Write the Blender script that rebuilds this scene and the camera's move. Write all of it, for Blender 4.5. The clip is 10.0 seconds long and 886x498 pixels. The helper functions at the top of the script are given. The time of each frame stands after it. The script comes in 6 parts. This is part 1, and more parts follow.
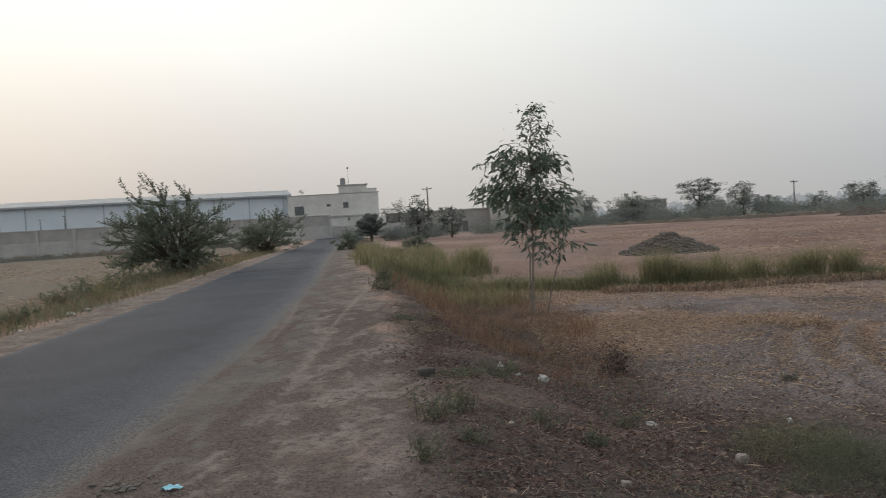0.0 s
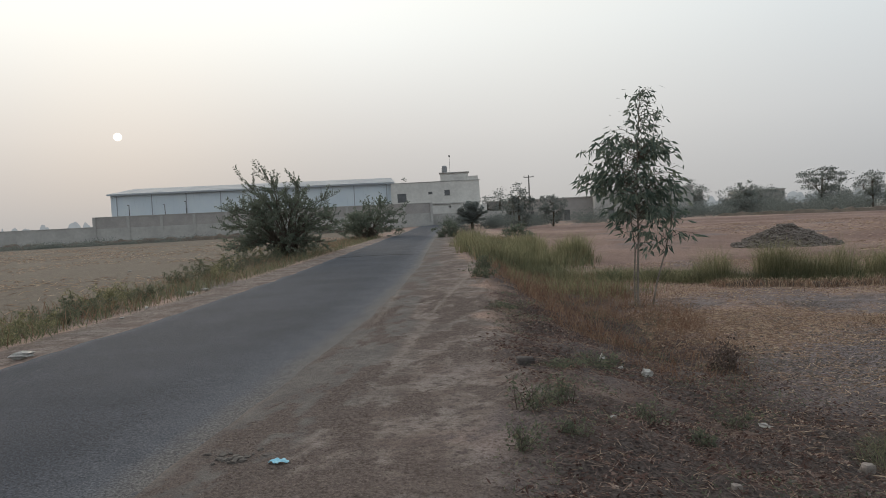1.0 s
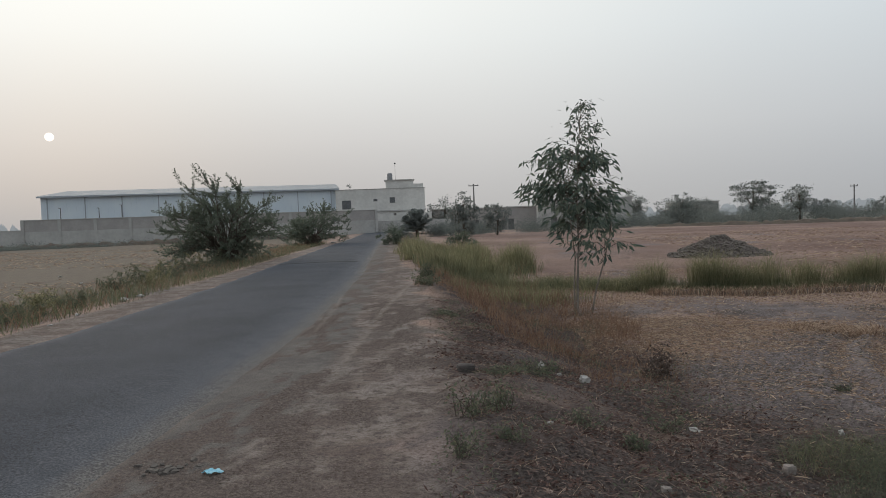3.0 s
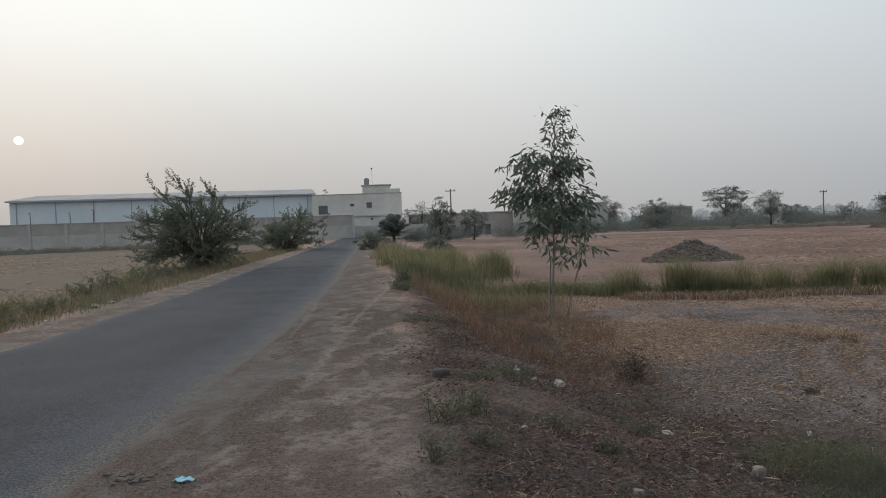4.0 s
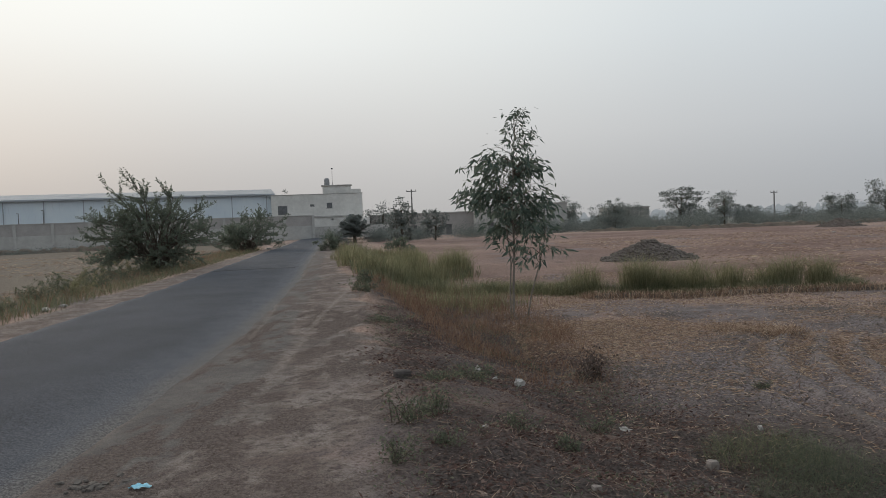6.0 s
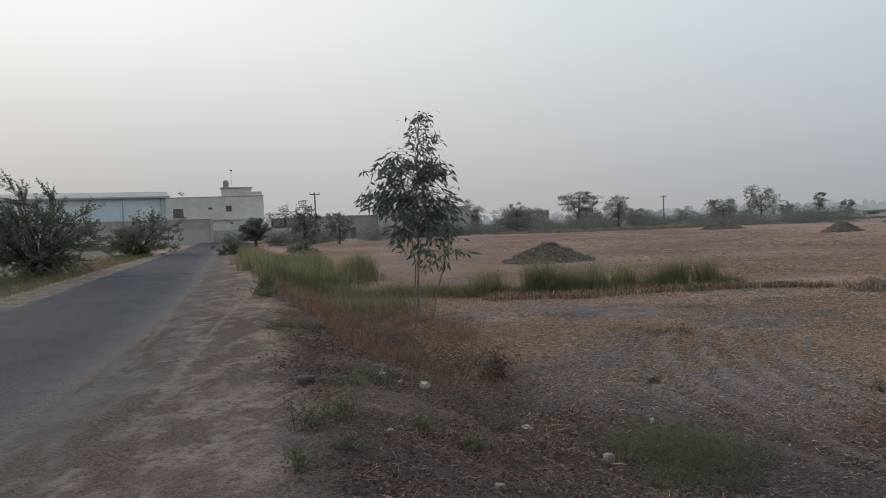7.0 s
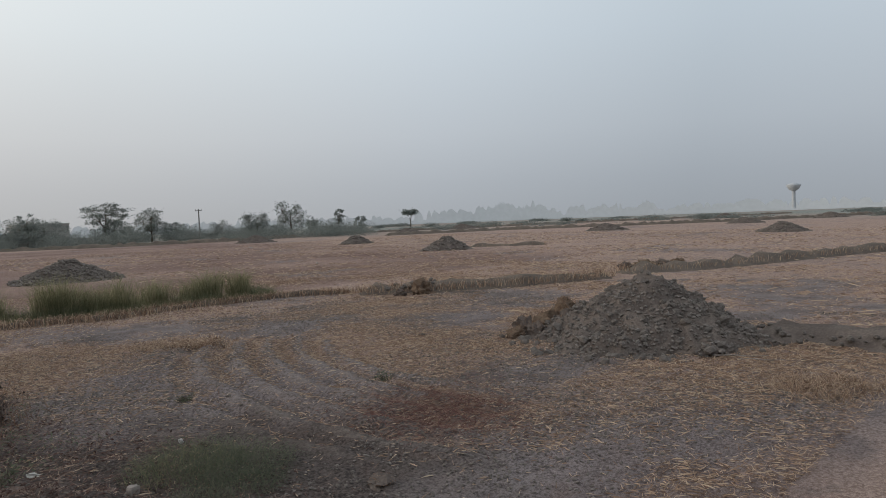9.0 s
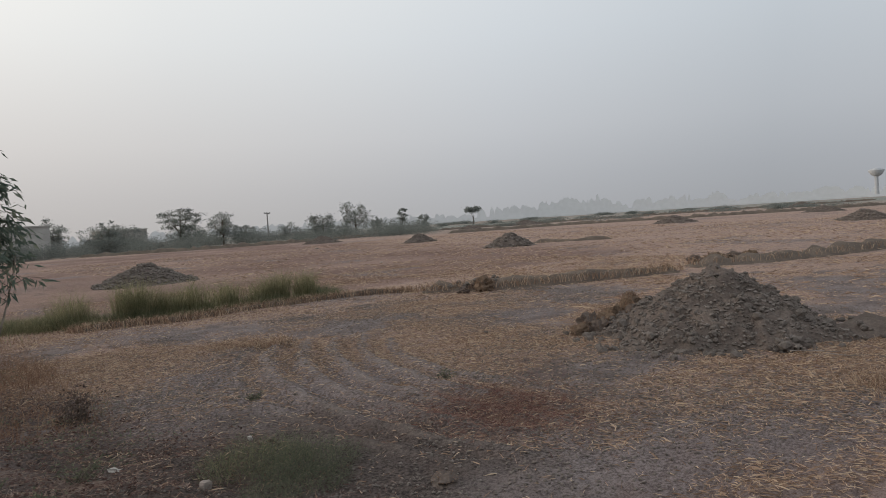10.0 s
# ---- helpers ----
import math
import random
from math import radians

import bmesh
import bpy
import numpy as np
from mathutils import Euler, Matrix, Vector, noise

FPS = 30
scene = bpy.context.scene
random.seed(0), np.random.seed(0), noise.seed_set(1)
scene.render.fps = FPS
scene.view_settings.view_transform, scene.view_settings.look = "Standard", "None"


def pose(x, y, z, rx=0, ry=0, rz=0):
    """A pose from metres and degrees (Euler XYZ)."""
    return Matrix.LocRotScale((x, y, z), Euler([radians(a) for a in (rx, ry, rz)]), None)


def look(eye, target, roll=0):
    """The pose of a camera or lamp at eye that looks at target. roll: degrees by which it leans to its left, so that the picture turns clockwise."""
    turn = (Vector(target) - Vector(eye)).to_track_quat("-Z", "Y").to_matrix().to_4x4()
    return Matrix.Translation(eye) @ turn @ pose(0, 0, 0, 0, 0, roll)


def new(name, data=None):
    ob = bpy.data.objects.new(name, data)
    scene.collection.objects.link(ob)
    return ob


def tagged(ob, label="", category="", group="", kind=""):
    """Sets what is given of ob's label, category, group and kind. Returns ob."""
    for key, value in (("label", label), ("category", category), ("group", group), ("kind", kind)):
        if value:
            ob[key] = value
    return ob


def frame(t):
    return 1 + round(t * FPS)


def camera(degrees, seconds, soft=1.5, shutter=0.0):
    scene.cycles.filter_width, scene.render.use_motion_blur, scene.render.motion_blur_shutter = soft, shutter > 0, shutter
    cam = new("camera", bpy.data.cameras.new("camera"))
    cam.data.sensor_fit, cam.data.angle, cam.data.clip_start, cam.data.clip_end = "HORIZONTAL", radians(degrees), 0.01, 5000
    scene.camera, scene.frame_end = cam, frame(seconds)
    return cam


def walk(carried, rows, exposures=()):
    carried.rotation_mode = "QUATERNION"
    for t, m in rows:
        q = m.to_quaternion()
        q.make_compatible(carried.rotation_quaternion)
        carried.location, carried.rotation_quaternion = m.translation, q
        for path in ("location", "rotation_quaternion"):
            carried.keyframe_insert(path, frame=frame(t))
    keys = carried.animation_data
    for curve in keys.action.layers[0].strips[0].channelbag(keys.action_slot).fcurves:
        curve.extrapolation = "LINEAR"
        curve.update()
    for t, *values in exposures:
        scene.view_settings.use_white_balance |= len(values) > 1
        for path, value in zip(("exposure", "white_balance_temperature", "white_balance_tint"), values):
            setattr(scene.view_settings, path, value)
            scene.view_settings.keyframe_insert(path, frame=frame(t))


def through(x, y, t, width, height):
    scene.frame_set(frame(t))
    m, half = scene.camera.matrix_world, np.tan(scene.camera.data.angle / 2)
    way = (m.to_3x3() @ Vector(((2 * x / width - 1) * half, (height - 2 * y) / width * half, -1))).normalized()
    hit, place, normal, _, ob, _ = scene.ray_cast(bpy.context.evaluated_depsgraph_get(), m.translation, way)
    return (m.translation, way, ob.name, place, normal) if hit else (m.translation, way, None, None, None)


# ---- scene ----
cam = camera(65.4, 10.0, soft=0.75, shutter=0.15)
walk(cam, [
    (0.0, pose(-0.032, -0.002, 1.505, 87.77, 3.51, -0.15)),
    (0.5, pose(-0.046, 0.034, 1.496, 86.85, 3.56, 7.03)),
    (1.0, pose(-0.047, 0.034, 1.496, 87.25, 2.87, 8.19)),
    (1.5, pose(-0.025, 0.024, 1.501, 87.66, 2.49, 7.38)),
    (2.0, pose(-0.024, 0.025, 1.496, 87.94, 2.05, 5.74)),
    (2.5, pose(-0.023, 0.017, 1.497, 87.56, 2.10, 4.40)),
    (4.0, pose(0.007, 0.006, 1.495, 88.04, 2.16, 1.74)),
    (4.5, pose(-0.000, 0.000, 1.500, 87.74, 2.23, -0.00)),
    (5.0, pose(-0.006, -0.001, 1.500, 87.87, 2.21, -0.44)),
    (6.5, pose(0.021, -0.023, 1.505, 87.94, 2.47, -3.92)),
    (7.0, pose(0.022, -0.012, 1.499, 87.90, 2.36, -9.38)),
    (7.5, pose(0.049, 0.007, 1.496, 87.36, 1.65, -14.54)),
    (8.0, pose(0.100, 0.003, 1.502, 88.13, 1.73, -24.11)),
    (8.5, pose(0.125, -0.017, 1.497, 87.56, 2.12, -37.38)),
    (9.0, pose(0.118, -0.056, 1.503, 87.52, 2.24, -46.52)),
    (9.5, pose(0.116, -0.030, 1.501, 87.66, 3.64, -38.72)),
    (10.0, pose(0.163, -0.078, 1.505, 87.56, 3.68, -41.29)),
], exposures=[(0.0, 0.20, 6850, 11), (0.5, 0.16, 6720, 10), (1.5, 0.15, 6680, 10), (2.5, 0.09, 6600, 10), (5.0, 0.05, 6600, 10), (7.5, 0.02, 6520, 10), (8.5, 0.04, 6500, 10),
              (9.0, 0.09, 6520, 10), (9.5, 0.13, 6780, 11), (10.0, 0.14, 6860, 13)])

# ---------- light: low hazy sun, bright grey dust-laden sky ----------
SUN_AZ, SUN_EL = radians(-33.0), radians(7.07)
SUN_DIR = Vector((math.sin(SUN_AZ) * math.cos(SUN_EL), math.cos(SUN_AZ) * math.cos(SUN_EL), math.sin(SUN_EL)))

world = bpy.data.worlds.new("hazy_sky")
scene.world = world
world.use_nodes = True
wn, wl = world.node_tree.nodes, world.node_tree.links
wn.clear()


def wnode(kind, operation="", use_clamp=False, data_type="", blend_type=""):
    n = wn.new(kind)
    if operation:
        n.operation = operation
    if use_clamp:
        n.use_clamp = True
    if data_type:
        n.data_type = data_type
    if blend_type:
        n.blend_type = blend_type
    return n


def wmath(op, a, b=None, clamp=False):
    n = wnode("ShaderNodeMath", operation=op, use_clamp=clamp)
    for i, v in enumerate((a, b)):
        if v is None:
            continue
        if isinstance(v, (int, float)):
            n.inputs[i].default_value = v
        else:
            wl.new(v, n.inputs[i])
    return n.outputs[0]


def wramp(fac, stops):
    n = wnode("ShaderNodeValToRGB")
    el = n.color_ramp.elements
    while len(el) < len(stops):
        el.new(0.5)
    for e, (p, c) in zip(el, stops):
        e.position, e.color = p, (*c, 1)
    wl.new(fac, n.inputs[0])
    return n.outputs[0]


w_dir = wnode("ShaderNodeTexCoord").outputs["Generated"]
w_sep = wnode("ShaderNodeSeparateXYZ")
wl.new(w_dir, w_sep.inputs[0])
w_up = wmath("MAXIMUM", w_sep.outputs[2], 0.0)
w_dot = wnode("ShaderNodeVectorMath", operation="DOT_PRODUCT")
wl.new(w_dir, w_dot.inputs[0])
w_dot.inputs[1].default_value = SUN_DIR
w_sun = w_dot.outputs["Value"]
# thick haze: dull at the horizon, brighter overhead
haze_col = wramp(w_up, [(0.0, (0.41, 0.41, 0.41)), (0.05, (0.455, 0.46, 0.465)), (0.12, (0.54, 0.55, 0.555)),
                        (0.25, (0.64, 0.67, 0.68)), (0.40, (0.74, 0.77, 0.77)), (1.0, (0.82, 0.84, 0.84))])
# forward scatter: brighter and warmer towards the sun, cooler away from it
side_col = wramp(wmath("MULTIPLY_ADD", w_sun, 0.5), [(0.0, (0.74, 0.80, 0.88)), (0.42, (0.650, 0.713, 0.785)), (0.60, (0.77, 0.825, 0.89)), (0.80, (0.92, 0.945, 0.968)), (0.92, (1.10, 1.09, 1.07)),
                                                     (0.975, (1.20, 1.185, 1.16)), (1.0, (1.21, 1.18, 1.14))])
side_col.node.inputs[0].links[0].from_node.inputs[2].default_value = 0.5
w_mul = wnode("ShaderNodeMix", data_type="RGBA", blend_type="MULTIPLY")
w_mul.inputs[0].default_value = 1.0
wl.new(haze_col, w_mul.inputs[6])
# low over the horizon the dust swallows the glow
low_col = wramp(wmath("MULTIPLY_ADD", w_sun, 0.5), [(0.0, (0.74, 0.80, 0.88)), (0.42, (0.650, 0.713, 0.785)), (0.60, (0.77, 0.825, 0.89)), (0.80, (0.90, 0.915, 0.935)),
                                                    (0.92, (0.99, 0.98, 0.975)), (1.0, (0.95, 0.925, 0.915))])
low_col.node.inputs[0].links[0].from_node.inputs[2].default_value = 0.5
w_lift = wnode("ShaderNodeMapRange")
w_lift.interpolation_type = "SMOOTHSTEP"
w_lift.inputs[1].default_value, w_lift.inputs[2].default_value = 0.06, 0.30
wl.new(w_up, w_lift.inputs[0])
w_side = wnode("ShaderNodeMix", data_type="RGBA")
wl.new(w_lift.outputs[0], w_side.inputs[0])
wl.new(low_col, w_side.inputs[6])
wl.new(side_col, w_side.inputs[7])
wl.new(w_side.outputs[2], w_mul.inputs[7])
# the sun's own dull disc
w_disc = wmath("MULTIPLY", wmath("SUBTRACT", w_sun, math.cos(radians(0.32)), True), 1.0 / (math.cos(radians(0.25)) - math.cos(radians(0.32))), True)
w_disc_mix = wnode("ShaderNodeMix", data_type="RGBA")
wl.new(w_disc, w_disc_mix.inputs[0])
wl.new(w_mul.outputs[2], w_disc_mix.inputs[6])
w_disc_mix.inputs[7].default_value = (1.6, 1.45, 1.3, 1)
sky_tex = wnode("ShaderNodeTexSky")
sky_tex.sky_type, sky_tex.sun_disc = "NISHITA", False
sky_tex.sun_elevation, sky_tex.sun_rotation = SUN_EL, SUN_AZ
sky_tex.dust_density = 5.0
bg_haze, bg_sky, w_add, w_out = (wnode("ShaderNodeBackground"), wnode("ShaderNodeBackground"),
                                 wnode("ShaderNodeAddShader"), wnode("ShaderNodeOutputWorld"))
wl.new(w_disc_mix.outputs[2], bg_haze.inputs[0])
bg_haze.inputs[1].default_value = 1.105
wl.new(sky_tex.outputs[0], bg_sky.inputs[0])
bg_sky.inputs[1].default_value = 0.0015
wl.new(bg_haze.outputs[0], w_add.inputs[0])
wl.new(bg_sky.outputs[0], w_add.inputs[1])
wl.new(w_add.outputs[0], w_out.inputs[0])

sun_data = bpy.data.lights.new("sun", "SUN")
sun_data.energy, sun_data.angle, sun_data.color = 1.5, radians(28), (1.0, 0.88, 0.76)
sun_lamp = new("sun", sun_data)
sun_lamp.matrix_world = look(SUN_DIR * 100, (0, 0, 0))


# ---------- materials ----------
class Mat:
    """A node material with short helpers."""

    def __init__(self, name, rough=0.9, spec=0.2, metal=0.0):
        self.m = bpy.data.materials.new(name)
        self.m.use_nodes = True
        self.nt = self.m.node_tree
        self.n, self.l = self.nt.nodes, self.nt.links
        self.b = self.n["Principled BSDF"]
        self.b.inputs["Roughness"].default_value = rough
        self.b.inputs["Specular IOR Level"].default_value = spec
        self.b.inputs["Metallic"].default_value = metal
        self.co = self.n.new("ShaderNodeTexCoord").outputs["Object"]

    def put(self, sock, v):
        if isinstance(v, (int, float)):
            sock.default_value = v
        elif isinstance(v, tuple):
            sock.default_value = (*v, 1) if len(v) == 3 else v
        else:
            self.l.new(v, sock)

    def noise(self, scale, detail=4.0, rough=0.6, stretch=None):
        n = self.n.new("ShaderNodeTexNoise")
        n.inputs["Scale"].default_value, n.inputs["Detail"].default_value, n.inputs["Roughness"].default_value = scale, detail, rough
        v = self.co
        if stretch:
            mp = self.n.new("ShaderNodeMapping")
            mp.inputs["Scale"].default_value = stretch
            self.l.new(v, mp.inputs[0])
            v = mp.outputs[0]
        self.l.new(v, n.inputs["Vector"])
        return n.outputs["Fac"]

    def ramp(self, fac, lo, hi):
        n = self.n.new("ShaderNodeMapRange")
        n.interpolation_type = "SMOOTHSTEP"
        n.inputs[1].default_value, n.inputs[2].default_value = lo, hi
        self.l.new(fac, n.inputs[0])
        return n.outputs[0]

    def mul(self, a, b, op="MULTIPLY"):
        n = self.n.new("ShaderNodeMath")
        n.operation, n.use_clamp = op, True
        self.put(n.inputs[0], a)
        self.put(n.inputs[1], b)
        return n.outputs[0]

    def mix(self, fac, a, b, blend="MIX"):
        n = self.n.new("ShaderNodeMix")
        n.data_type, n.blend_type = "RGBA", blend
        self.put(n.inputs[0], fac)
        self.put(n.inputs[6], a)
        self.put(n.inputs[7], b)
        return n.outputs[2]

    def attr(self, name):
        n = self.n.new("ShaderNodeAttribute")
        n.attribute_name = name
        return n.outputs["Fac"]

    def island(self):
        return self.n.new("ShaderNodeNewGeometry").outputs["Random Per Island"]

    def rand(self):
        return self.n.new("ShaderNodeObjectInfo").outputs["Random"]

    def bump(self, fac, dist, strength=1.0):
        n = self.n.new("ShaderNodeBump")
        n.inputs["Distance"].default_value, n.inputs["Strength"].default_value = dist, strength
        self.l.new(fac, n.inputs["Height"])
        self.l.new(n.outputs[0], self.b.inputs["Normal"])

    def done(self, col):
        self.put(self.b.inputs["Base Color"], col)
        return self.m


def two_tone(name, a, b, scale=3.0, fine=40.0, rough=0.9, spec=0.2, bump=0.0, metal=0.0, per_island=0.0, dark=0.7):
    """A surface of two tones in large patches, with a fine grain."""
    k = Mat(name, rough, spec, metal)
    c = k.mix(k.ramp(k.noise(scale), 0.35, 0.65), a, b)
    g = k.noise(fine, 3.0)
    c = k.mix(k.ramp(g, 0.3, 0.75), k.mix(1.0, c, (dark, dark, dark), "MULTIPLY"), c)
    if per_island:
        c = k.mix(k.mul(k.island(), per_island), c, tuple(v * 0.45 for v in a))
    if bump:
        k.bump(g, bump)
    return k.done(c)


def blade_mat(name, a, b, c, through=0.25):
    """Leaves and stalks: each one takes its own tone between a, b and c, and lets some light through."""
    k = Mat(name, 0.7, 0.15)
    r = k.n.new("ShaderNodeValToRGB")
    r.color_ramp.elements[0].color, r.color_ramp.elements[1].color = (*a, 1), (*c, 1)
    e = r.color_ramp.elements.new(0.55)
    e.color = (*b, 1)
    k.l.new(k.island(), r.inputs[0])
    m = k.done(r.outputs[0])
    t = k.n.new("ShaderNodeBsdfTranslucent")
    k.l.new(r.outputs[0], t.inputs[0])
    s = k.n.new("ShaderNodeMixShader")
    s.inputs[0].default_value = through
    k.l.new(k.b.outputs[0], s.inputs[1])
    k.l.new(t.outputs[0], s.inputs[2])
    k.l.new(s.outputs[0], k.n["Material Output"].inputs[0])
    return m


def ground_mat():
    k = Mat("field_soil", 0.97, 0.1)
    big, mid, fine, lump, grit = k.noise(0.22, 5.0), k.noise(1.6, 6.0, 0.7), k.noise(9.0, 6.0, 0.75), k.noise(30.0, 4.0, 0.7), k.noise(85.0, 3.0, 0.7)
    streak = k.noise(3.0, 6.0, 0.75, (1.0, 3.5, 1.0))
    soil = k.mix(k.ramp(mid, 0.35, 0.65), (0.205, 0.163, 0.148), (0.310, 0.260, 0.240))
    soil = k.mix(k.ramp(lump, 0.30, 0.55), (0.117, 0.090, 0.081), soil)
    straw = k.mix(k.ramp(lump, 0.35, 0.65), (0.270, 0.174, 0.134), (0.560, 0.400, 0.308))
    straw = k.mix(k.mul(k.ramp(big, 0.4, 0.65), 0.6), straw, (0.425, 0.300, 0.243))
    straw = k.mix(k.mul(k.ramp(streak, 0.52, 0.70), 0.55), straw, (0.245, 0.155, 0.122))
    verge = k.mix(k.ramp(mid, 0.38, 0.62), (0.215, 0.162, 0.134), (0.355, 0.294, 0.250))
    verge = k.mix(k.ramp(fine, 0.33, 0.56), (0.150, 0.116, 0.100), verge)
    verge = k.mix(k.ramp(lump, 0.30, 0.52), k.mix(1.0, verge, (0.62, 0.60, 0.60), "MULTIPLY"), verge)
    litter = k.mix(k.ramp(lump, 0.35, 0.62), (0.050, 0.039, 0.035), (0.160, 0.127, 0.110))
    litter = k.mix(k.mul(k.ramp(mid, 0.45, 0.7), 0.6), litter, (0.138, 0.098, 0.084))
    litter = k.mix(k.ramp(fine, 0.55, 0.7), litter, (0.165, 0.133, 0.112))
    grey = k.mix(k.ramp(lump, 0.34, 0.62), (0.120, 0.094, 0.087), (0.330, 0.272, 0.253))
    grey = k.mix(k.mul(k.ramp(streak, 0.50, 0.68), 0.6), grey, (0.135, 0.102, 0.092))
    patch = k.ramp(k.mul(k.attr("straw"), k.mul(k.ramp(mid, 0.3, 0.65), 0.45, "ADD")), 0.25, 0.8)
    c = k.mix(patch, soil, straw)
    c = k.mix(k.mul(k.attr("left"), 0.92), c, k.mix(k.ramp(mid, 0.35, 0.65), k.mix(k.ramp(lump, 0.3, 0.65), (0.125, 0.100, 0.075), (0.225, 0.185, 0.142)), k.mix(k.ramp(fine, 0.35, 0.6), (0.125, 0.110, 0.080), (0.240, 0.200, 0.152))))
    c = k.mix(k.ramp(k.mul(k.attr("red"), k.mul(lump, 0.6, "ADD")), 0.3, 0.8), c, k.mix(k.ramp(fine, 0.35, 0.6), (0.105, 0.058, 0.048), (0.250, 0.155, 0.128)))
    c = k.mix(k.ramp(k.mul(k.attr("bare"), k.mul(mid, 0.55, "ADD")), 0.3, 0.9), c, grey)
    # distant ground fades to pale grey-green: haze put into the base colour
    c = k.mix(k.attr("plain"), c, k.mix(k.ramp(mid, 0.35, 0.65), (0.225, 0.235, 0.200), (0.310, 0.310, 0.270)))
    c = k.mix(k.ramp(k.mul(k.attr("litter"), k.mul(mid, 0.6, "ADD")), 0.2, 0.9), c, litter)
    c = k.mix(k.ramp(k.mul(k.attr("verge"), k.mul(fine, 0.6, "ADD")), 0.3, 0.9), c, verge)
    c = k.mix(k.mul(k.ramp(k.mul(k.attr("dust"), k.mul(fine, 0.5, "ADD")), 0.3, 0.9), 0.8), c, k.mix(k.ramp(mid, 0.3, 0.7), (0.155, 0.142, 0.130), (0.205, 0.184, 0.165)))
    c = k.mix(k.mul(k.attr("crust"), 0.9), c, k.mix(k.ramp(lump, 0.3, 0.62), (0.100, 0.074, 0.062), (0.210, 0.162, 0.137)))
    c = k.mix(k.mul(k.attr("track"), k.ramp(fine, 0.3, 0.6)), c, (0.37, 0.305, 0.255))
    c = k.mix(k.ramp(grit, 0.3, 0.7), k.mix(1.0, c, (0.62, 0.61, 0.60), "MULTIPLY"), c)
    c = k.mix(1.0, c, (0.975, 1.0, 1.055), "MULTIPLY")
    k.bump(k.mul(k.mul(fine, 0.6), k.mul(lump, 0.4), "ADD"), 0.07, 1.0)
    return k.done(c)


def asphalt_mat():
    k = Mat("worn_asphalt", 0.92, 0.2)
    big, mid, fine, grit, speck = k.noise(0.5, 4.0), k.noise(3.0, 5.0), k.noise(9.0, 6.0, 0.75), k.noise(60.0, 4.0, 0.75), k.noise(140.0, 2.0, 0.6)
    c = k.mix(k.ramp(big, 0.35, 0.65), (0.046, 0.053, 0.066), (0.062, 0.070, 0.086))
    c = k.mix(k.mul(k.ramp(k.attr("edge"), 0.0, 0.9), k.ramp(mid, 0.1, 0.6)), c, (0.100, 0.108, 0.124))
    c = k.mix(k.ramp(k.mul(k.attr("edge"), k.mul(fine, 0.55, "ADD")), 0.72, 1.12), c, (0.175, 0.156, 0.138))
    c = k.mix(k.ramp(grit, 0.36, 0.66), k.mix(1.0, c, (0.45, 0.45, 0.47), "MULTIPLY"), k.mix(1.0, c, (1.3, 1.3, 1.32), "MULTIPLY"))
    c = k.mix(k.ramp(speck, 0.66, 0.74), c, (0.22, 0.22, 0.22))
    k.bump(k.mul(grit, k.mul(speck, 0.5), "ADD"), 0.012, 0.9)
    return k.done(c)


def sheet_mat(name, a, b, period):
    """Ribbed painted metal sheet, ribs along the object's z."""
    k = Mat(name, 0.8, 0.2)
    w = k.n.new("ShaderNodeTexWave")
    w.wave_type, w.bands_direction = "BANDS", "X"
    w.inputs["Scale"].default_value = period
    k.l.new(k.co, w.inputs["Vector"])
    c = k.mix(k.ramp(k.noise(0.25, 4.0), 0.35, 0.65), a, b)
    c = k.mix(k.mul(k.ramp(k.noise(1.2, 4.0, 0.6, (3, 3, 0.3)), 0.55, 0.8), 0.5), c, tuple(v * 0.7 for v in a))
    k.bump(w.outputs["Fac"], 0.03)
    return k.done(c)


M_GROUND, M_ASPHALT = ground_mat(), asphalt_mat()
M_MOUND = two_tone("dug_earth", (0.128, 0.102, 0.089), (0.185, 0.150, 0.131), 2.0, 30.0, 0.97, 0.1, 0.02)
M_CLOD = two_tone("dry_clod", (0.200, 0.170, 0.152), (0.280, 0.244, 0.220), 3.0, 25.0, 0.97, 0.1, 0.01, 0.0, 0.5)
M_BROWNCLOD = two_tone("brown_clod", (0.20, 0.140, 0.100), (0.145, 0.104, 0.078), 4.0, 30.0, 0.97, 0.1, 0.02)
M_GRIT = two_tone("verge_grit", (0.25, 0.205, 0.176), (0.33, 0.28, 0.242), 3.0, 25.0, 0.97, 0.1, 0.0, 0.0, 0.5)
M_CRUST = two_tone("verge_crust", (0.165, 0.126, 0.106), (0.225, 0.178, 0.152), 3.0, 25.0, 0.97, 0.1, 0.0, 0.0, 0.4)
M_BUND = two_tone("bund_earth", (0.19, 0.15, 0.122), (0.135, 0.11, 0.092), 1.2, 20.0, 0.97, 0.1, 0.02)
M_STRAW = blade_mat("cut_straw", (0.14, 0.088, 0.064), (0.35, 0.232, 0.162), (0.56, 0.43, 0.31), 0.12)
M_REDSTRAW = blade_mat("red_stalks", (0.06, 0.036, 0.031), (0.145, 0.086, 0.072), (0.30, 0.225, 0.185), 0.1)
M_REDHEAP = blade_mat("red_heap_stalk", (0.085, 0.043, 0.036), (0.19, 0.098, 0.080), (0.36, 0.25, 0.20), 0.1)
M_DRY = blade_mat("dry_grass_blade", (0.135, 0.078, 0.053), (0.225, 0.136, 0.092), (0.34, 0.235, 0.165), 0.4)
M_GREEN = blade_mat("green_grass_blade", (0.135, 0.138, 0.075), (0.225, 0.218, 0.125), (0.36, 0.32, 0.20), 0.48)
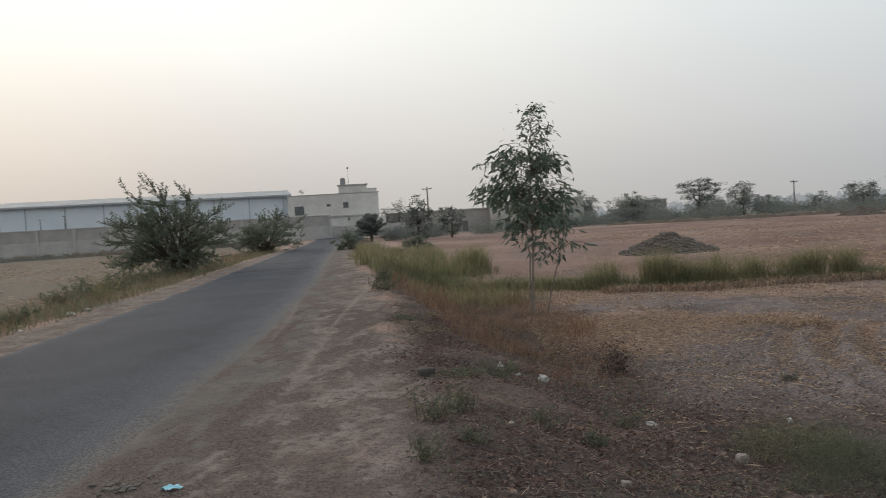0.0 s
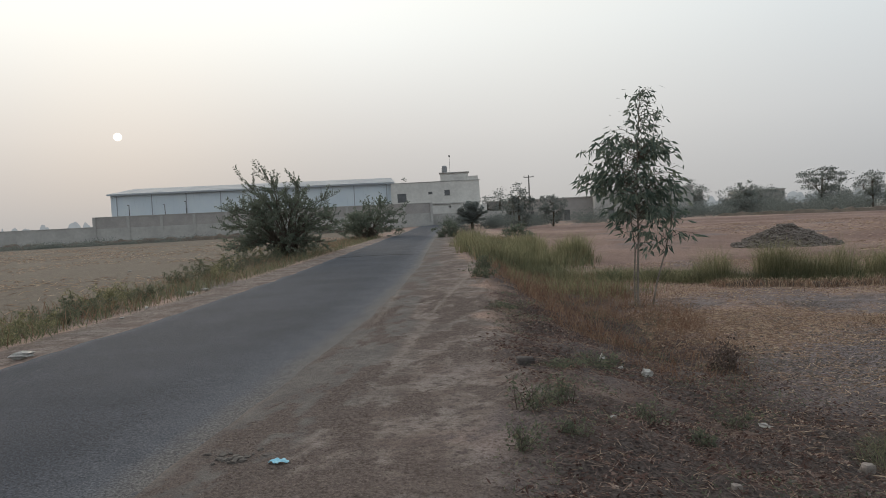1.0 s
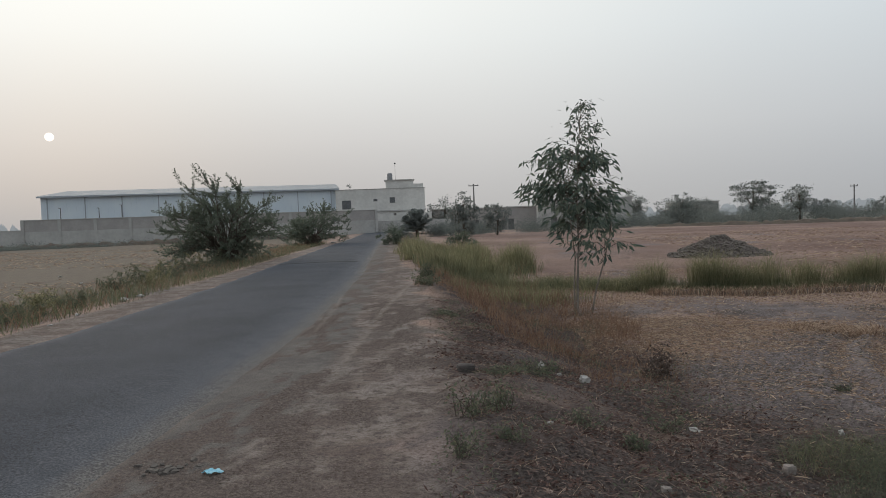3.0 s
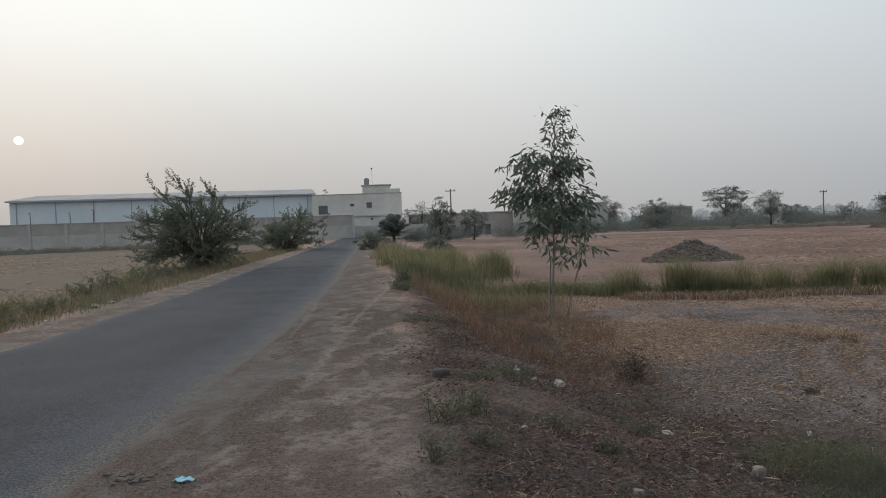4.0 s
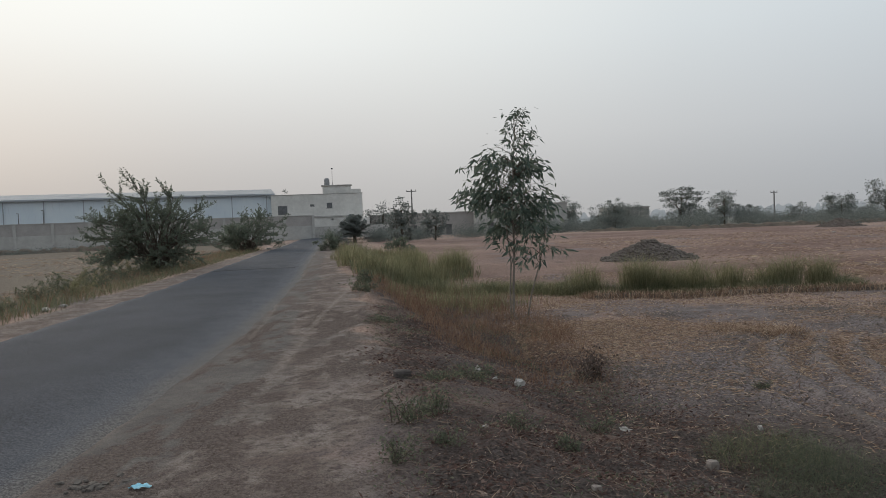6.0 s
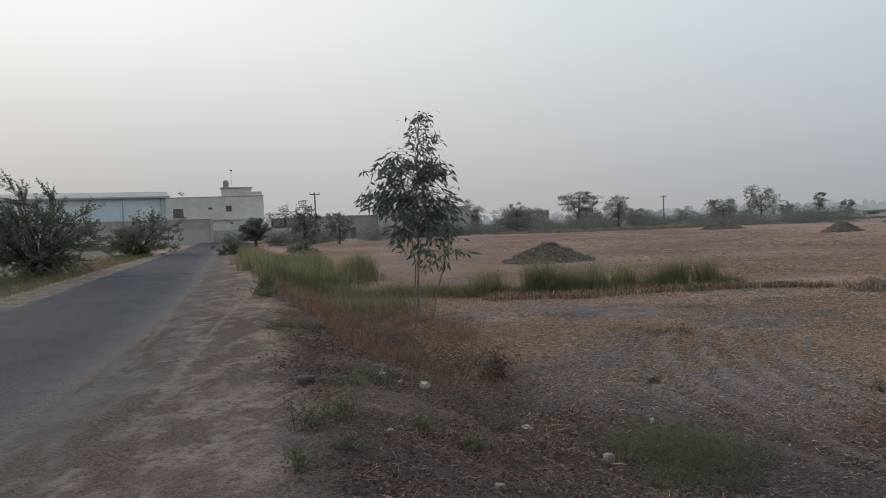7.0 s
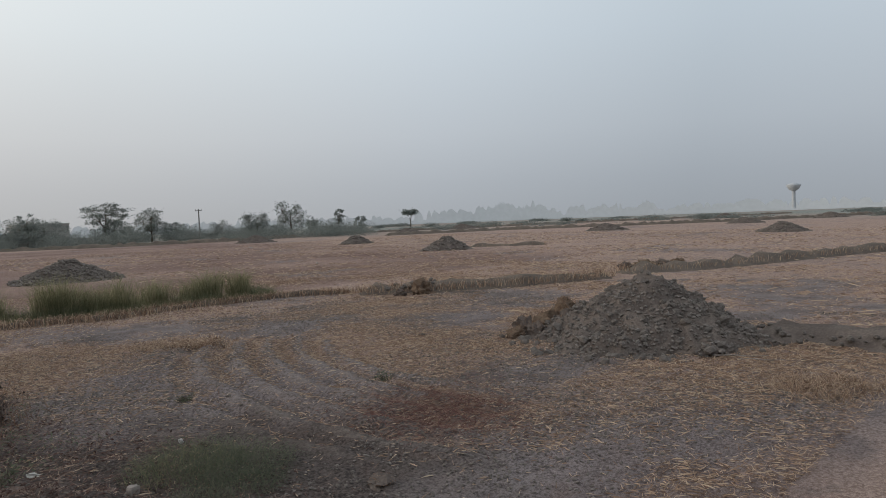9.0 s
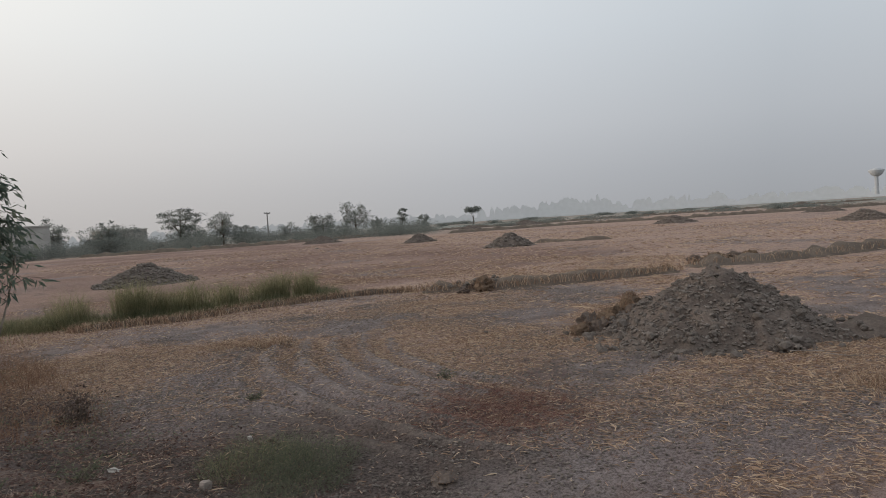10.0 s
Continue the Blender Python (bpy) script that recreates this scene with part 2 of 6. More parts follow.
M_DARKGRASS = blade_mat("dark_grass_blade", (0.095, 0.107, 0.064), (0.15, 0.16, 0.097), (0.25, 0.235, 0.15), 0.48)
M_WEED = blade_mat("weed_leaf", (0.085, 0.098, 0.068), (0.135, 0.148, 0.103), (0.215, 0.205, 0.145), 0.48)
M_DEADWEED = blade_mat("dead_weed", (0.06, 0.045, 0.04), (0.105, 0.078, 0.068), (0.17, 0.132, 0.112), 0.3)
M_EUCA = blade_mat("eucalyptus_leaf", (0.078, 0.110, 0.092), (0.120, 0.152, 0.124), (0.180, 0.205, 0.158), 0.45)
M_THORN = blade_mat("thorn_bush_leaf", (0.11, 0.132, 0.105), (0.15, 0.175, 0.138), (0.195, 0.215, 0.165), 0.6)
# leaves of far trees and scrub: haze imitated by pale colour and sheen
M_CROWN = blade_mat("haze_paled_leaf", (0.122, 0.142, 0.130), (0.15, 0.17, 0.154), (0.18, 0.196, 0.176), 0.6)
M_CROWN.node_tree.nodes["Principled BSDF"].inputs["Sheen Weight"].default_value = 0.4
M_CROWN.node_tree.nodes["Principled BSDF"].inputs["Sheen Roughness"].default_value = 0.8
# haze over the far tree belts, put into a pale colour and a glow
M_DISTANCE = two_tone("painted_haze_distance", (0.32, 0.335, 0.34), (0.29, 0.305, 0.31), 0.02, 0.3, 1.0, 0.0, 0.0, 0.0, 0.0, 0.9)
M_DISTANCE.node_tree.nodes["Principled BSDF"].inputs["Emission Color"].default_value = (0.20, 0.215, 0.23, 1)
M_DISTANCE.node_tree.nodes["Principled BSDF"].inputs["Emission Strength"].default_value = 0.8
M_BARK = two_tone("pale_bark", (0.29, 0.25, 0.21), (0.19, 0.165, 0.14), 6.0, 40.0, 0.9, 0.2, 0.004)
M_TWIG = two_tone("dark_twig", (0.10, 0.083, 0.067), (0.14, 0.118, 0.096), 6.0, 40.0)
M_SHEET = sheet_mat("blue_white_sheet", (0.66, 0.73, 0.79), (0.71, 0.77, 0.81), 3.0)
M_ROOF = sheet_mat("roof_sheet", (0.42, 0.43, 0.44), (0.36, 0.37, 0.385), 3.0)
M_STEEL = two_tone("dull_steel", (0.16, 0.16, 0.16), (0.11, 0.11, 0.11), 2.0, 20.0, 0.6, 0.4)
M_CONCRETE = two_tone("bare_concrete", (0.47, 0.455, 0.43), (0.40, 0.385, 0.365), 0.5, 2.5, 0.9, 0.2, 0.003, 0.0, 0.0, 0.9)
M_PLASTER = two_tone("old_plaster", (0.68, 0.66, 0.62), (0.60, 0.58, 0.545), 0.4, 2.2, 0.9, 0.2, 0.003, 0.0, 0.0, 0.9)
M_BRICK = two_tone("brick_wall", (0.40, 0.375, 0.355), (0.35, 0.33, 0.315), 0.6, 8.0, 0.95, 0.15, 0.01, 0.0, 0.0, 0.88)
M_TRIM = two_tone("painted_trim", (0.40, 0.43, 0.46), (0.34, 0.37, 0.40), 0.5, 6.0, 0.6, 0.3, 0.0, 0.0, 0.0, 0.9)
M_GLASS = two_tone("dusty_pane", (0.13, 0.135, 0.14), (0.17, 0.175, 0.18), 1.0, 5.0, 0.3, 0.5)
M_TANK = two_tone("tank_plastic", (0.30, 0.30, 0.30), (0.25, 0.25, 0.26), 1.0, 8.0, 0.5, 0.3)
M_TOWER = two_tone("weathered_tower_concrete", (0.46, 0.48, 0.50), (0.42, 0.44, 0.46), 0.4, 2.0, 0.9, 0.2, 0.0, 0.0, 0.0, 0.92)
M_POLE = two_tone("pole_concrete", (0.30, 0.29, 0.27), (0.24, 0.23, 0.22), 1.0, 12.0)
M_PLASTIC = two_tone("white_plastic", (0.46, 0.44, 0.41), (0.30, 0.285, 0.265), 9.0, 60.0, 0.6, 0.3, 0.004, 0.0, 0.0, 0.8)
M_BLUE = two_tone("pale_blue_cloth", (0.30, 0.62, 0.75), (0.42, 0.70, 0.80), 20.0, 150.0, 0.8, 0.2, 0.002, 0.0, 0.0, 0.85)
# dark colour of the strip that paints the road crest's shading
M_ROAD_SHADE = two_tone("road_shade_dark", (0.035, 0.035, 0.036), (0.055, 0.055, 0.056), 3.0, 40.0)
M_DARKSTONE = two_tone("dark_stone", (0.125, 0.108, 0.100), (0.085, 0.074, 0.069), 12.0, 60.0, 0.95, 0.15, 0.006)
M_PALESTONE = two_tone("pale_stone", (0.36, 0.31, 0.28), (0.26, 0.225, 0.20), 12.0, 60.0, 0.95, 0.15, 0.006)
M_STONE = two_tone("field_stone", (0.17, 0.15, 0.135), (0.115, 0.10, 0.09), 12.0, 60.0, 0.95, 0.15, 0.006)


# ---------- builders ----------
rng = np.random.default_rng(7)


def vnoise(x, y, cell, seed):
    """Smooth value noise from -1 to 1 over cells of that many metres."""
    g = np.random.default_rng(seed).uniform(-1, 1, (256, 256))
    x, y = np.asarray(x, float) / cell + 1000.37, np.asarray(y, float) / cell + 1000.71
    i, j = np.floor(x).astype(int), np.floor(y).astype(int)
    fx, fy = x - i, y - j
    fx, fy = fx * fx * (3 - 2 * fx), fy * fy * (3 - 2 * fy)
    a, b, c, d = g[i % 256, j % 256], g[(i + 1) % 256, j % 256], g[i % 256, (j + 1) % 256], g[(i + 1) % 256, (j + 1) % 256]
    return (a * (1 - fx) + b * fx) * (1 - fy) + (c * (1 - fx) + d * fx) * fy


def sstep(v, lo, hi):
    t = np.clip((np.asarray(v, float) - lo) / (hi - lo), 0, 1)
    return t * t * (3 - 2 * t)


def mesh_np(name, verts, faces, smooth=False):
    """A mesh from arrays: faces is (n, 3) or (n, 4)."""
    me = bpy.data.meshes.new(name)
    verts, faces = np.asarray(verts, np.float32), np.asarray(faces, np.int32)
    n, k = faces.shape
    me.vertices.add(len(verts))
    me.vertices.foreach_set("co", verts.ravel())
    me.loops.add(n * k)
    me.loops.foreach_set("vertex_index", faces.ravel())
    me.polygons.add(n)
    me.polygons.foreach_set("loop_start", np.arange(0, n * k, k, dtype=np.int32))
    me.polygons.foreach_set("use_smooth", np.full(n, smooth))
    me.update(calc_edges=True)
    return me


def np_part(name, verts, faces, material, parent=None, label="", smooth=False):
    me = mesh_np(name, verts, faces, smooth)
    me.materials.append(material)
    ob = new(name, me)
    if parent:
        ob.parent = parent
    if label:
        ob["label"] = label
    return ob


def part(name, bm, material, parent=None, label="", smooth=False):
    """Links a bmesh as one mesh object under a thing or a part."""
    me = bpy.data.meshes.new(name)
    for f in bm.faces:
        f.smooth = smooth
    bm.to_mesh(me)
    bm.free()
    me.materials.append(material)
    ob = new(name, me)
    if parent:
        ob.parent = parent
    if label:
        ob["label"] = label
    return ob


def box_bm(size, centre=(0, 0, 0), bevel=0.0, bm=None):
    own = bm is None
    bm = bmesh.new() if own else bm
    r = bmesh.ops.create_cube(bm, size=1, matrix=Matrix.Translation(centre) @ Matrix.Diagonal((*size, 1)))
    if bevel:
        edges = list({e for v in r["verts"] for e in v.link_edges})
        bmesh.ops.bevel(bm, geom=edges, offset=bevel, segments=1, affect="EDGES")
    return bm


def tube(points, radii, sides=7):
    """Vertices and quads of a tapered tube along points, its end closed to a tip."""
    pts = [Vector(p) for p in points]
    vs, fs = [], []
    for i, p in enumerate(pts):
        d = (pts[min(i + 1, len(pts) - 1)] - pts[max(i - 1, 0)]).normalized()
        a = d.orthogonal().normalized() if abs(d.z) < 0.9 else Vector((1, 0, 0)).cross(d).normalized()
        b = d.cross(a)
        for s in range(sides):
            ang = 2 * math.pi * s / sides
            vs.append(p + (a * math.cos(ang) + b * math.sin(ang)) * radii[i])
        if i:
            for s in range(sides):
                q, t = (i - 1) * sides, (s + 1) % sides
                fs.append((q + s, q + t, q + sides + t, q + sides + s))
    return np.array([tuple(v) for v in vs]), np.array(fs)


def join(parts):
    vs, fs, k = [], [], 0
    for v, f in parts:
        vs.append(v)
        fs.append(np.asarray(f) + k)
        k += len(v)
    return np.concatenate(vs), np.concatenate(fs)


def blades(x, y, z, height, width, lean, rg, bend=0.35):
    """Grass blades: each a bent strip of two triangles pairs that ends in a tip. Arrays of the roots; returns vertices and triangles."""
    n = len(x)
    az, tw = rg.uniform(0, 2 * np.pi, n), rg.uniform(0, 2 * np.pi, n)
    ln = lean * rg.uniform(0.3, 1.6, n)
    dx, dy = np.cos(az) * ln, np.sin(az) * ln
    wx, wy = np.cos(tw) * width, np.sin(tw) * width
    h = height
    base = np.stack([x, y, z], 1)
    mid = base + np.stack([dx * h * 0.4, dy * h * 0.4, h * 0.58], 1)
    top = base + np.stack([dx * h * (1 + bend), dy * h * (1 + bend), h * np.clip(1 - 0.35 * ln, 0.3, 1)], 1)
    off = np.stack([wx, wy, np.zeros(n)], 1)
    v = np.stack([base - off, base + off, mid + off * 0.8, mid - off * 0.8, top], 1).reshape(-1, 3)
    k = np.arange(n)[:, None] * 5
    f = np.stack([k + [0, 1, 2], k + [0, 2, 3], k + [3, 2, 4]], 1).reshape(-1, 3)
    return v, f


def sticks(x, y, z, length, width, rg, rise=0.15):
    """Cut stalks lying about on the ground: thin three-sided slivers."""
    n = len(x)
    az, up = rg.uniform(0, 2 * np.pi, n), rg.uniform(-0.2, 1.0, n) * rise
    d = np.stack([np.cos(az), np.sin(az), up], 1) * length[:, None] * 0.5
    s = np.stack([-np.sin(az), np.cos(az), np.zeros(n)], 1) * width[:, None]
    c = np.stack([x, y, z + 0.008 + np.abs(d[:, 2])], 1)
    u = np.stack([np.zeros(n), np.zeros(n), width * 1.2], 1)
    v = np.stack([c - d - s, c - d + s, c + d, c - d * 0.2 + u], 1).reshape(-1, 3)
    k = np.arange(n)[:, None] * 4
    f = np.stack([k + [0, 1, 3], k + [1, 2, 3], k + [2, 0, 3]], 1).reshape(-1, 3)
    return v, f


def leaves(pos, way, length, width, plain=False):
    """Pointed leaves at pos that hang along way: folded diamonds of four triangles, or of two where plain."""
    n = len(pos)
    way = way / np.linalg.norm(way, axis=1)[:, None]
    r = rng.normal(size=(n, 3))
    side = np.cross(way, r)
    side /= np.linalg.norm(side, axis=1)[:, None] + 1e-9
    nrm = np.cross(way, side)
    L, W = np.asarray(length)[:, None], np.asarray(width)[:, None]
    if plain:
        v = np.stack([pos, pos + way * L * 0.45 + side * W, pos + way * L, pos + way * L * 0.45 - side * W + nrm * W * 0.4], 1).reshape(-1, 3)
        k = np.arange(n)[:, None] * 4
        return v, np.stack([k + [0, 1, 2], k + [0, 2, 3]], 1).reshape(-1, 3)
    v = np.stack([pos, pos + way * L * 0.4 + side * W, pos + way * L * 0.45 + nrm * W * 0.3, pos + way * L * 0.4 - side * W, pos + way * L], 1).reshape(-1, 3)
    k = np.arange(n)[:, None] * 5
    f = np.stack([k + [0, 1, 2], k + [0, 2, 3], k + [1, 4, 2], k + [2, 4, 3]], 1).reshape(-1, 3)
    return v, f


def thing(name, at, label, category, group="", turn=0.0):
    ob = new(name)
    ob.matrix_basis = pose(*at, 0, 0, turn)
    return tagged(ob, label, category, group)


# ---------- the lie of the land ----------
ROAD_Y = [-3000, -60, -5, 5, 10, 15, 20, 30, 55, 70, 100, 125, 3000]
ROAD_X = [200, -3.0, -4.0, -4.3, -4.55, -5.05, -5.6, -7.0, -10.4, -12.2, -16.4, -20.0, -420]
ROAD_HALF, FIELD_R, FIELD_L = 1.95, -0.6, -0.15


def road_x(y):
    return np.interp(y, ROAD_Y, ROAD_X)


def crest(y):
    return np.interp(y, [0, 5, 10, 30, 60], [4.0, 4.0, 3.75, 3.45, 3.3]) + 0.12 * vnoise(y, 0 * np.asarray(y), 1.7, 3)


def furrows(x, y):
    """Curved tractor furrows on the field, from -1 in a furrow to 1 on a ridge; 0 elsewhere."""
    r, ang = np.hypot(x - 12.2, y - 6.4), np.degrees(np.arctan2(y - 6.4, x - 12.2))
    there = sstep(r, 5.5, 6.0) * (1 - sstep(r, 8.2, 8.6)) * np.where(ang > 0, sstep(ang, 132, 144), sstep(-ang, 158, 172))
    return there * np.sin((r + 0.06 * vnoise(x, y, 0.8, 40)) * 2 * np.pi / 0.52)


def wheel_tracks(x, y):
    """Narrow wheel tracks that cross the verge at a slant: 1 in the rut."""
    a = x - np.interp(y, [5.0, 6.0, 8.0, 12.0, 17.0, 25.0], [-1.58, -1.58, -1.67, -1.86, -1.95, -2.6])
    b = x - np.interp(y, [8.0, 9.8, 12.2, 16.1, 21.4, 30.0], [-2.4, -2.54, -2.79, -3.45, -3.93, -4.9])
    return np.maximum(np.exp(-(a / 0.055) ** 2) * sstep(y, 5.2, 6.4) * (1 - sstep(y, 19, 25)), np.exp(-(b / 0.05) ** 2) * sstep(y, 9, 10.5) * (1 - sstep(y, 20, 28)))


def crust_patches(x, y, soft):
    """Ragged patches of broken crust, drawn out along the road."""
    w = y * 0.38
    return sstep(vnoise(x, w, 0.34, 41) + 0.7 * vnoise(x, w, 0.13, 42) + 0.5 * vnoise(x, y * 0.6, 0.06, 43), 0.0, soft)


def land(x, y):
    """Height of the ground: raised road, bare verge, bank, and the fields on both sides."""
    x, y = np.asarray(x, float), np.asarray(y, float)
    u = x - road_x(y)
    far = np.hypot(x, y)
    c = crest(y)
    wide = np.interp(y, [4, 9, 20, 40], [2.9, 2.5, 2.2, 2.2])
    z = np.where(u > 0, FIELD_R * sstep(u, c - 0.15, c + wide), FIELD_L * sstep(-u, 2.6, 4.2))
    onroad = sstep(ROAD_HALF + 0.55 - np.abs(u), 0, 0.5)
    near = 1 - sstep(far, 60, 120)
    bank = sstep(u, c - 0.3, c + 0.3) * (1 - sstep(u, c + wide - 0.4, c + wide + 0.6))
    z = z - 0.06 * sstep(ROAD_HALF - 0.08 - np.abs(u), 0, 0.25)
    rough = (0.007 + 0.05 * bank) * vnoise(x, y, 0.55, 11) + (0.009 + 0.03 * bank) * vnoise(x, y, 0.21, 12) + 0.02 * vnoise(x, y, 3.1, 13)
    z = z + rough * near * (1 - onroad)
    arc = furrows(x, y)
    z = z + arc * 0.045
    close = 1 - sstep(far, 13, 20)
    field = sstep(u, c + wide - 0.3, c + wide + 0.6) * close
    z = z + field * (0.020 * vnoise(x, y, 0.30, 15) + 0.022 * np.maximum(vnoise(x, y, 0.17, 16), -0.2) + 0.010 * vnoise(x, y, 0.09, 17))
    z = z + bank * close * (0.022 * vnoise(x, y, 0.12, 18)) + close * sstep(u, 2.1, 2.5) * (1 - bank) * (1 - field) * (0.005 * vnoise(x, y, 0.11, 19) + 0.006 * np.maximum(vnoise(x, y, 0.24, 20) - 0.3, 0))
    z = z - 0.012 * wheel_tracks(x, y) * near
    return z + 0.25 * vnoise(x, y, 160, 14) * sstep(far, 200, 500)


def axis(dense_lo, dense_hi, step, end):
    mid = np.arange(dense_lo, dense_hi, step)
    grow, d, p = [], step, dense_hi
    while p < end:
        grow.append(p)
        d = min(d * 1.05, 120)
        p += d
    low, d, p = [], step, dense_lo - step
    while p > -end:
        low.append(p)
        d = min(d * 1.09, 160)
        p -= d
    return np.array(low[::-1] + list(mid) + grow)


def build_ground():
    gx, gy = axis(-4.6, 12.5, 0.05, 3500), axis(2.2, 14.0, 0.05, 3500)
    X, Y = np.meshgrid(gx, gy)
    Z = land(X, Y)
    nx, ny = len(gx), len(gy)
    k = np.arange(nx * ny).reshape(ny, nx)
    f = np.stack([k[:-1, :-1], k[:-1, 1:], k[1:, 1:], k[1:, :-1]], -1).reshape(-1, 4)
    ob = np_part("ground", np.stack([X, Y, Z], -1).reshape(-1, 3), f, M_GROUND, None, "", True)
    tagged(ob, "dry stubble fields with a bare earth road verge and bank", "ground", "", "structure")
    x, y = X.ravel(), Y.ravel()
    u, c = x - road_x(y), crest(y)
    far = np.hypot(x, y)
    straw = 0.62 + 0.45 * vnoise(x, y, 2.3, 21) + 0.25 * vnoise(x, y, 0.7, 22)
    straw = np.where(far > 22, 0.85 + 0.25 * vnoise(x, y, 9, 23) + 0.15 * vnoise(x, y, 2.5, 26), straw)
    bare = np.exp(-((x - 4.6) / 2.2) ** 2 - ((y - 8.2) / 3.2) ** 2) * 1.3 + 0.7 * sstep(vnoise(x, y, 3.0, 24), 0.35, 0.8)
    bare = bare + 0.8 * np.exp(-((x - 8) / 5) ** 2 - ((y - 2.5) / 2.2) ** 2)
    bare = bare + 0.6 * furrows(x, y) + 0.45 * np.abs(furrows(x, y))
    bank = sstep(u, c - 0.7, c + 0.7) * (1 - sstep(u + 0.5 * vnoise(x, y, 0.9, 27), c + 2.3, c + 4.0))
    bank = np.maximum(bank, 1.4 * np.exp(-((x - 2.9) / 2.3) ** 2 - ((y - 5.3) / 2.3) ** 2))
    bank = bank * (0.8 + 0.35 * vnoise(x, y, 0.6, 28))
    verge = sstep(np.abs(u), 1.7, 2.0) * np.where(u > 0, 1 - sstep(u + 0.5 * vnoise(x, y, 0.9, 30) + 0.28 * vnoise(x, y, 0.3, 36), c - 0.65, c + 0.65), 1 - sstep(-u, 2.6, 3.3))
    dust = sstep(u, 1.4, 1.9) * (1 - sstep(u, 2.25, 2.75)) + 0.55 * sstep(vnoise(x, y, 1.3, 25), 0.2, 0.7) * verge
    track = wheel_tracks(x, y) * np.clip(0.75 + 0.5 * vnoise(x, y, 1.1, 29), 0.2, 1)
    # furrow crests also paled in colour, as their relief catches too little light
    track = np.maximum(track, 0.45 * np.clip(furrows(x, y), 0, 1) * np.clip(0.7 + 0.8 * vnoise(x, y, 0.5, 45), 0, 1))
    crust = verge * crust_patches(x, y, 0.35) * (u > 0)
    left = sstep(-u, 3.6, 6.0)
    red = 0.5 * np.exp(-((x - 5.5) / 0.7) ** 2 - ((y - 5.2) / 0.8) ** 2) + 0.5 * sstep(vnoise(x, y, 1.9, 37), 0.45, 0.8) * (u > c + 2.2) * (far < 16)
    # the field behind the cross bund has older, redder stubble
    behind = sstep(y, 17.5, 19.5) * (1 - sstep(y, 95, 110)) * sstep(u, 7.0, 9.0) * (1 - sstep(x - 0.25 * y, 24, 42))
    red = np.maximum(red, behind * (0.56 + 0.12 * vnoise(x, y, 5.0, 38) + 0.06 * vnoise(x, y, 1.2, 39)))
    # mask of the painted haze: grows with distance, broken into strips
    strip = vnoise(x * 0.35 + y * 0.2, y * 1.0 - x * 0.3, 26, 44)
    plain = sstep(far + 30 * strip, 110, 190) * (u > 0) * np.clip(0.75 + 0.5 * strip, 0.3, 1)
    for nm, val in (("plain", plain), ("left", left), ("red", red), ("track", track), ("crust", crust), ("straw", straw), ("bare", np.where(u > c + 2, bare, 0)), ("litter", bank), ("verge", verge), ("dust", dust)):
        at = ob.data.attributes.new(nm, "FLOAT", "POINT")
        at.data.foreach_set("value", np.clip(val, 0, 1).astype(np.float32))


def build_road():
    ys = np.concatenate([np.arange(-60, -4, 2.0), np.arange(-4, 30, 0.15), np.arange(30, 127, 1.0)])
    us = np.linspace(-1, 1, 41)
    U, Y = np.meshgrid(us, ys)
    edge = 0.07 * vnoise(Y, U * 0 + np.sign(U) * 9, 0.9, 31) + 0.05 * vnoise(Y, U * 0 + np.sign(U) * 9, 0.25, 32)
    off = U * (ROAD_HALF + edge * sstep(np.abs(U), 0.7, 1.0))
    X = road_x(Y) + off
    Z = 0.004 + 0.03 * (1 - U ** 2) + 0.006 * vnoise(X, Y, 0.8, 33) * (1 - U ** 2) - 0.02 * sstep(np.abs(U), 0.9, 1.0)
    k = np.arange(X.size).reshape(X.shape)
    f = np.stack([k[:-1, :-1], k[:-1, 1:], k[1:, 1:], k[1:, :-1]], -1).reshape(-1, 4)
    ob = np_part("road", np.stack([X, Y, Z], -1).reshape(-1, 3), f, M_ASPHALT, None, "", True)
    tagged(ob, "narrow worn grey asphalt village road with dusty edges", "road", "", "structure")
    at = ob.data.attributes.new("edge", "FLOAT", "POINT")
    at.data.foreach_set("value", np.where(U > 0, sstep(U, 0.35, 1.0), 0.9 * sstep(-U, 0.75, 1.0)).ravel().astype(np.float32))


build_ground()
build_road()


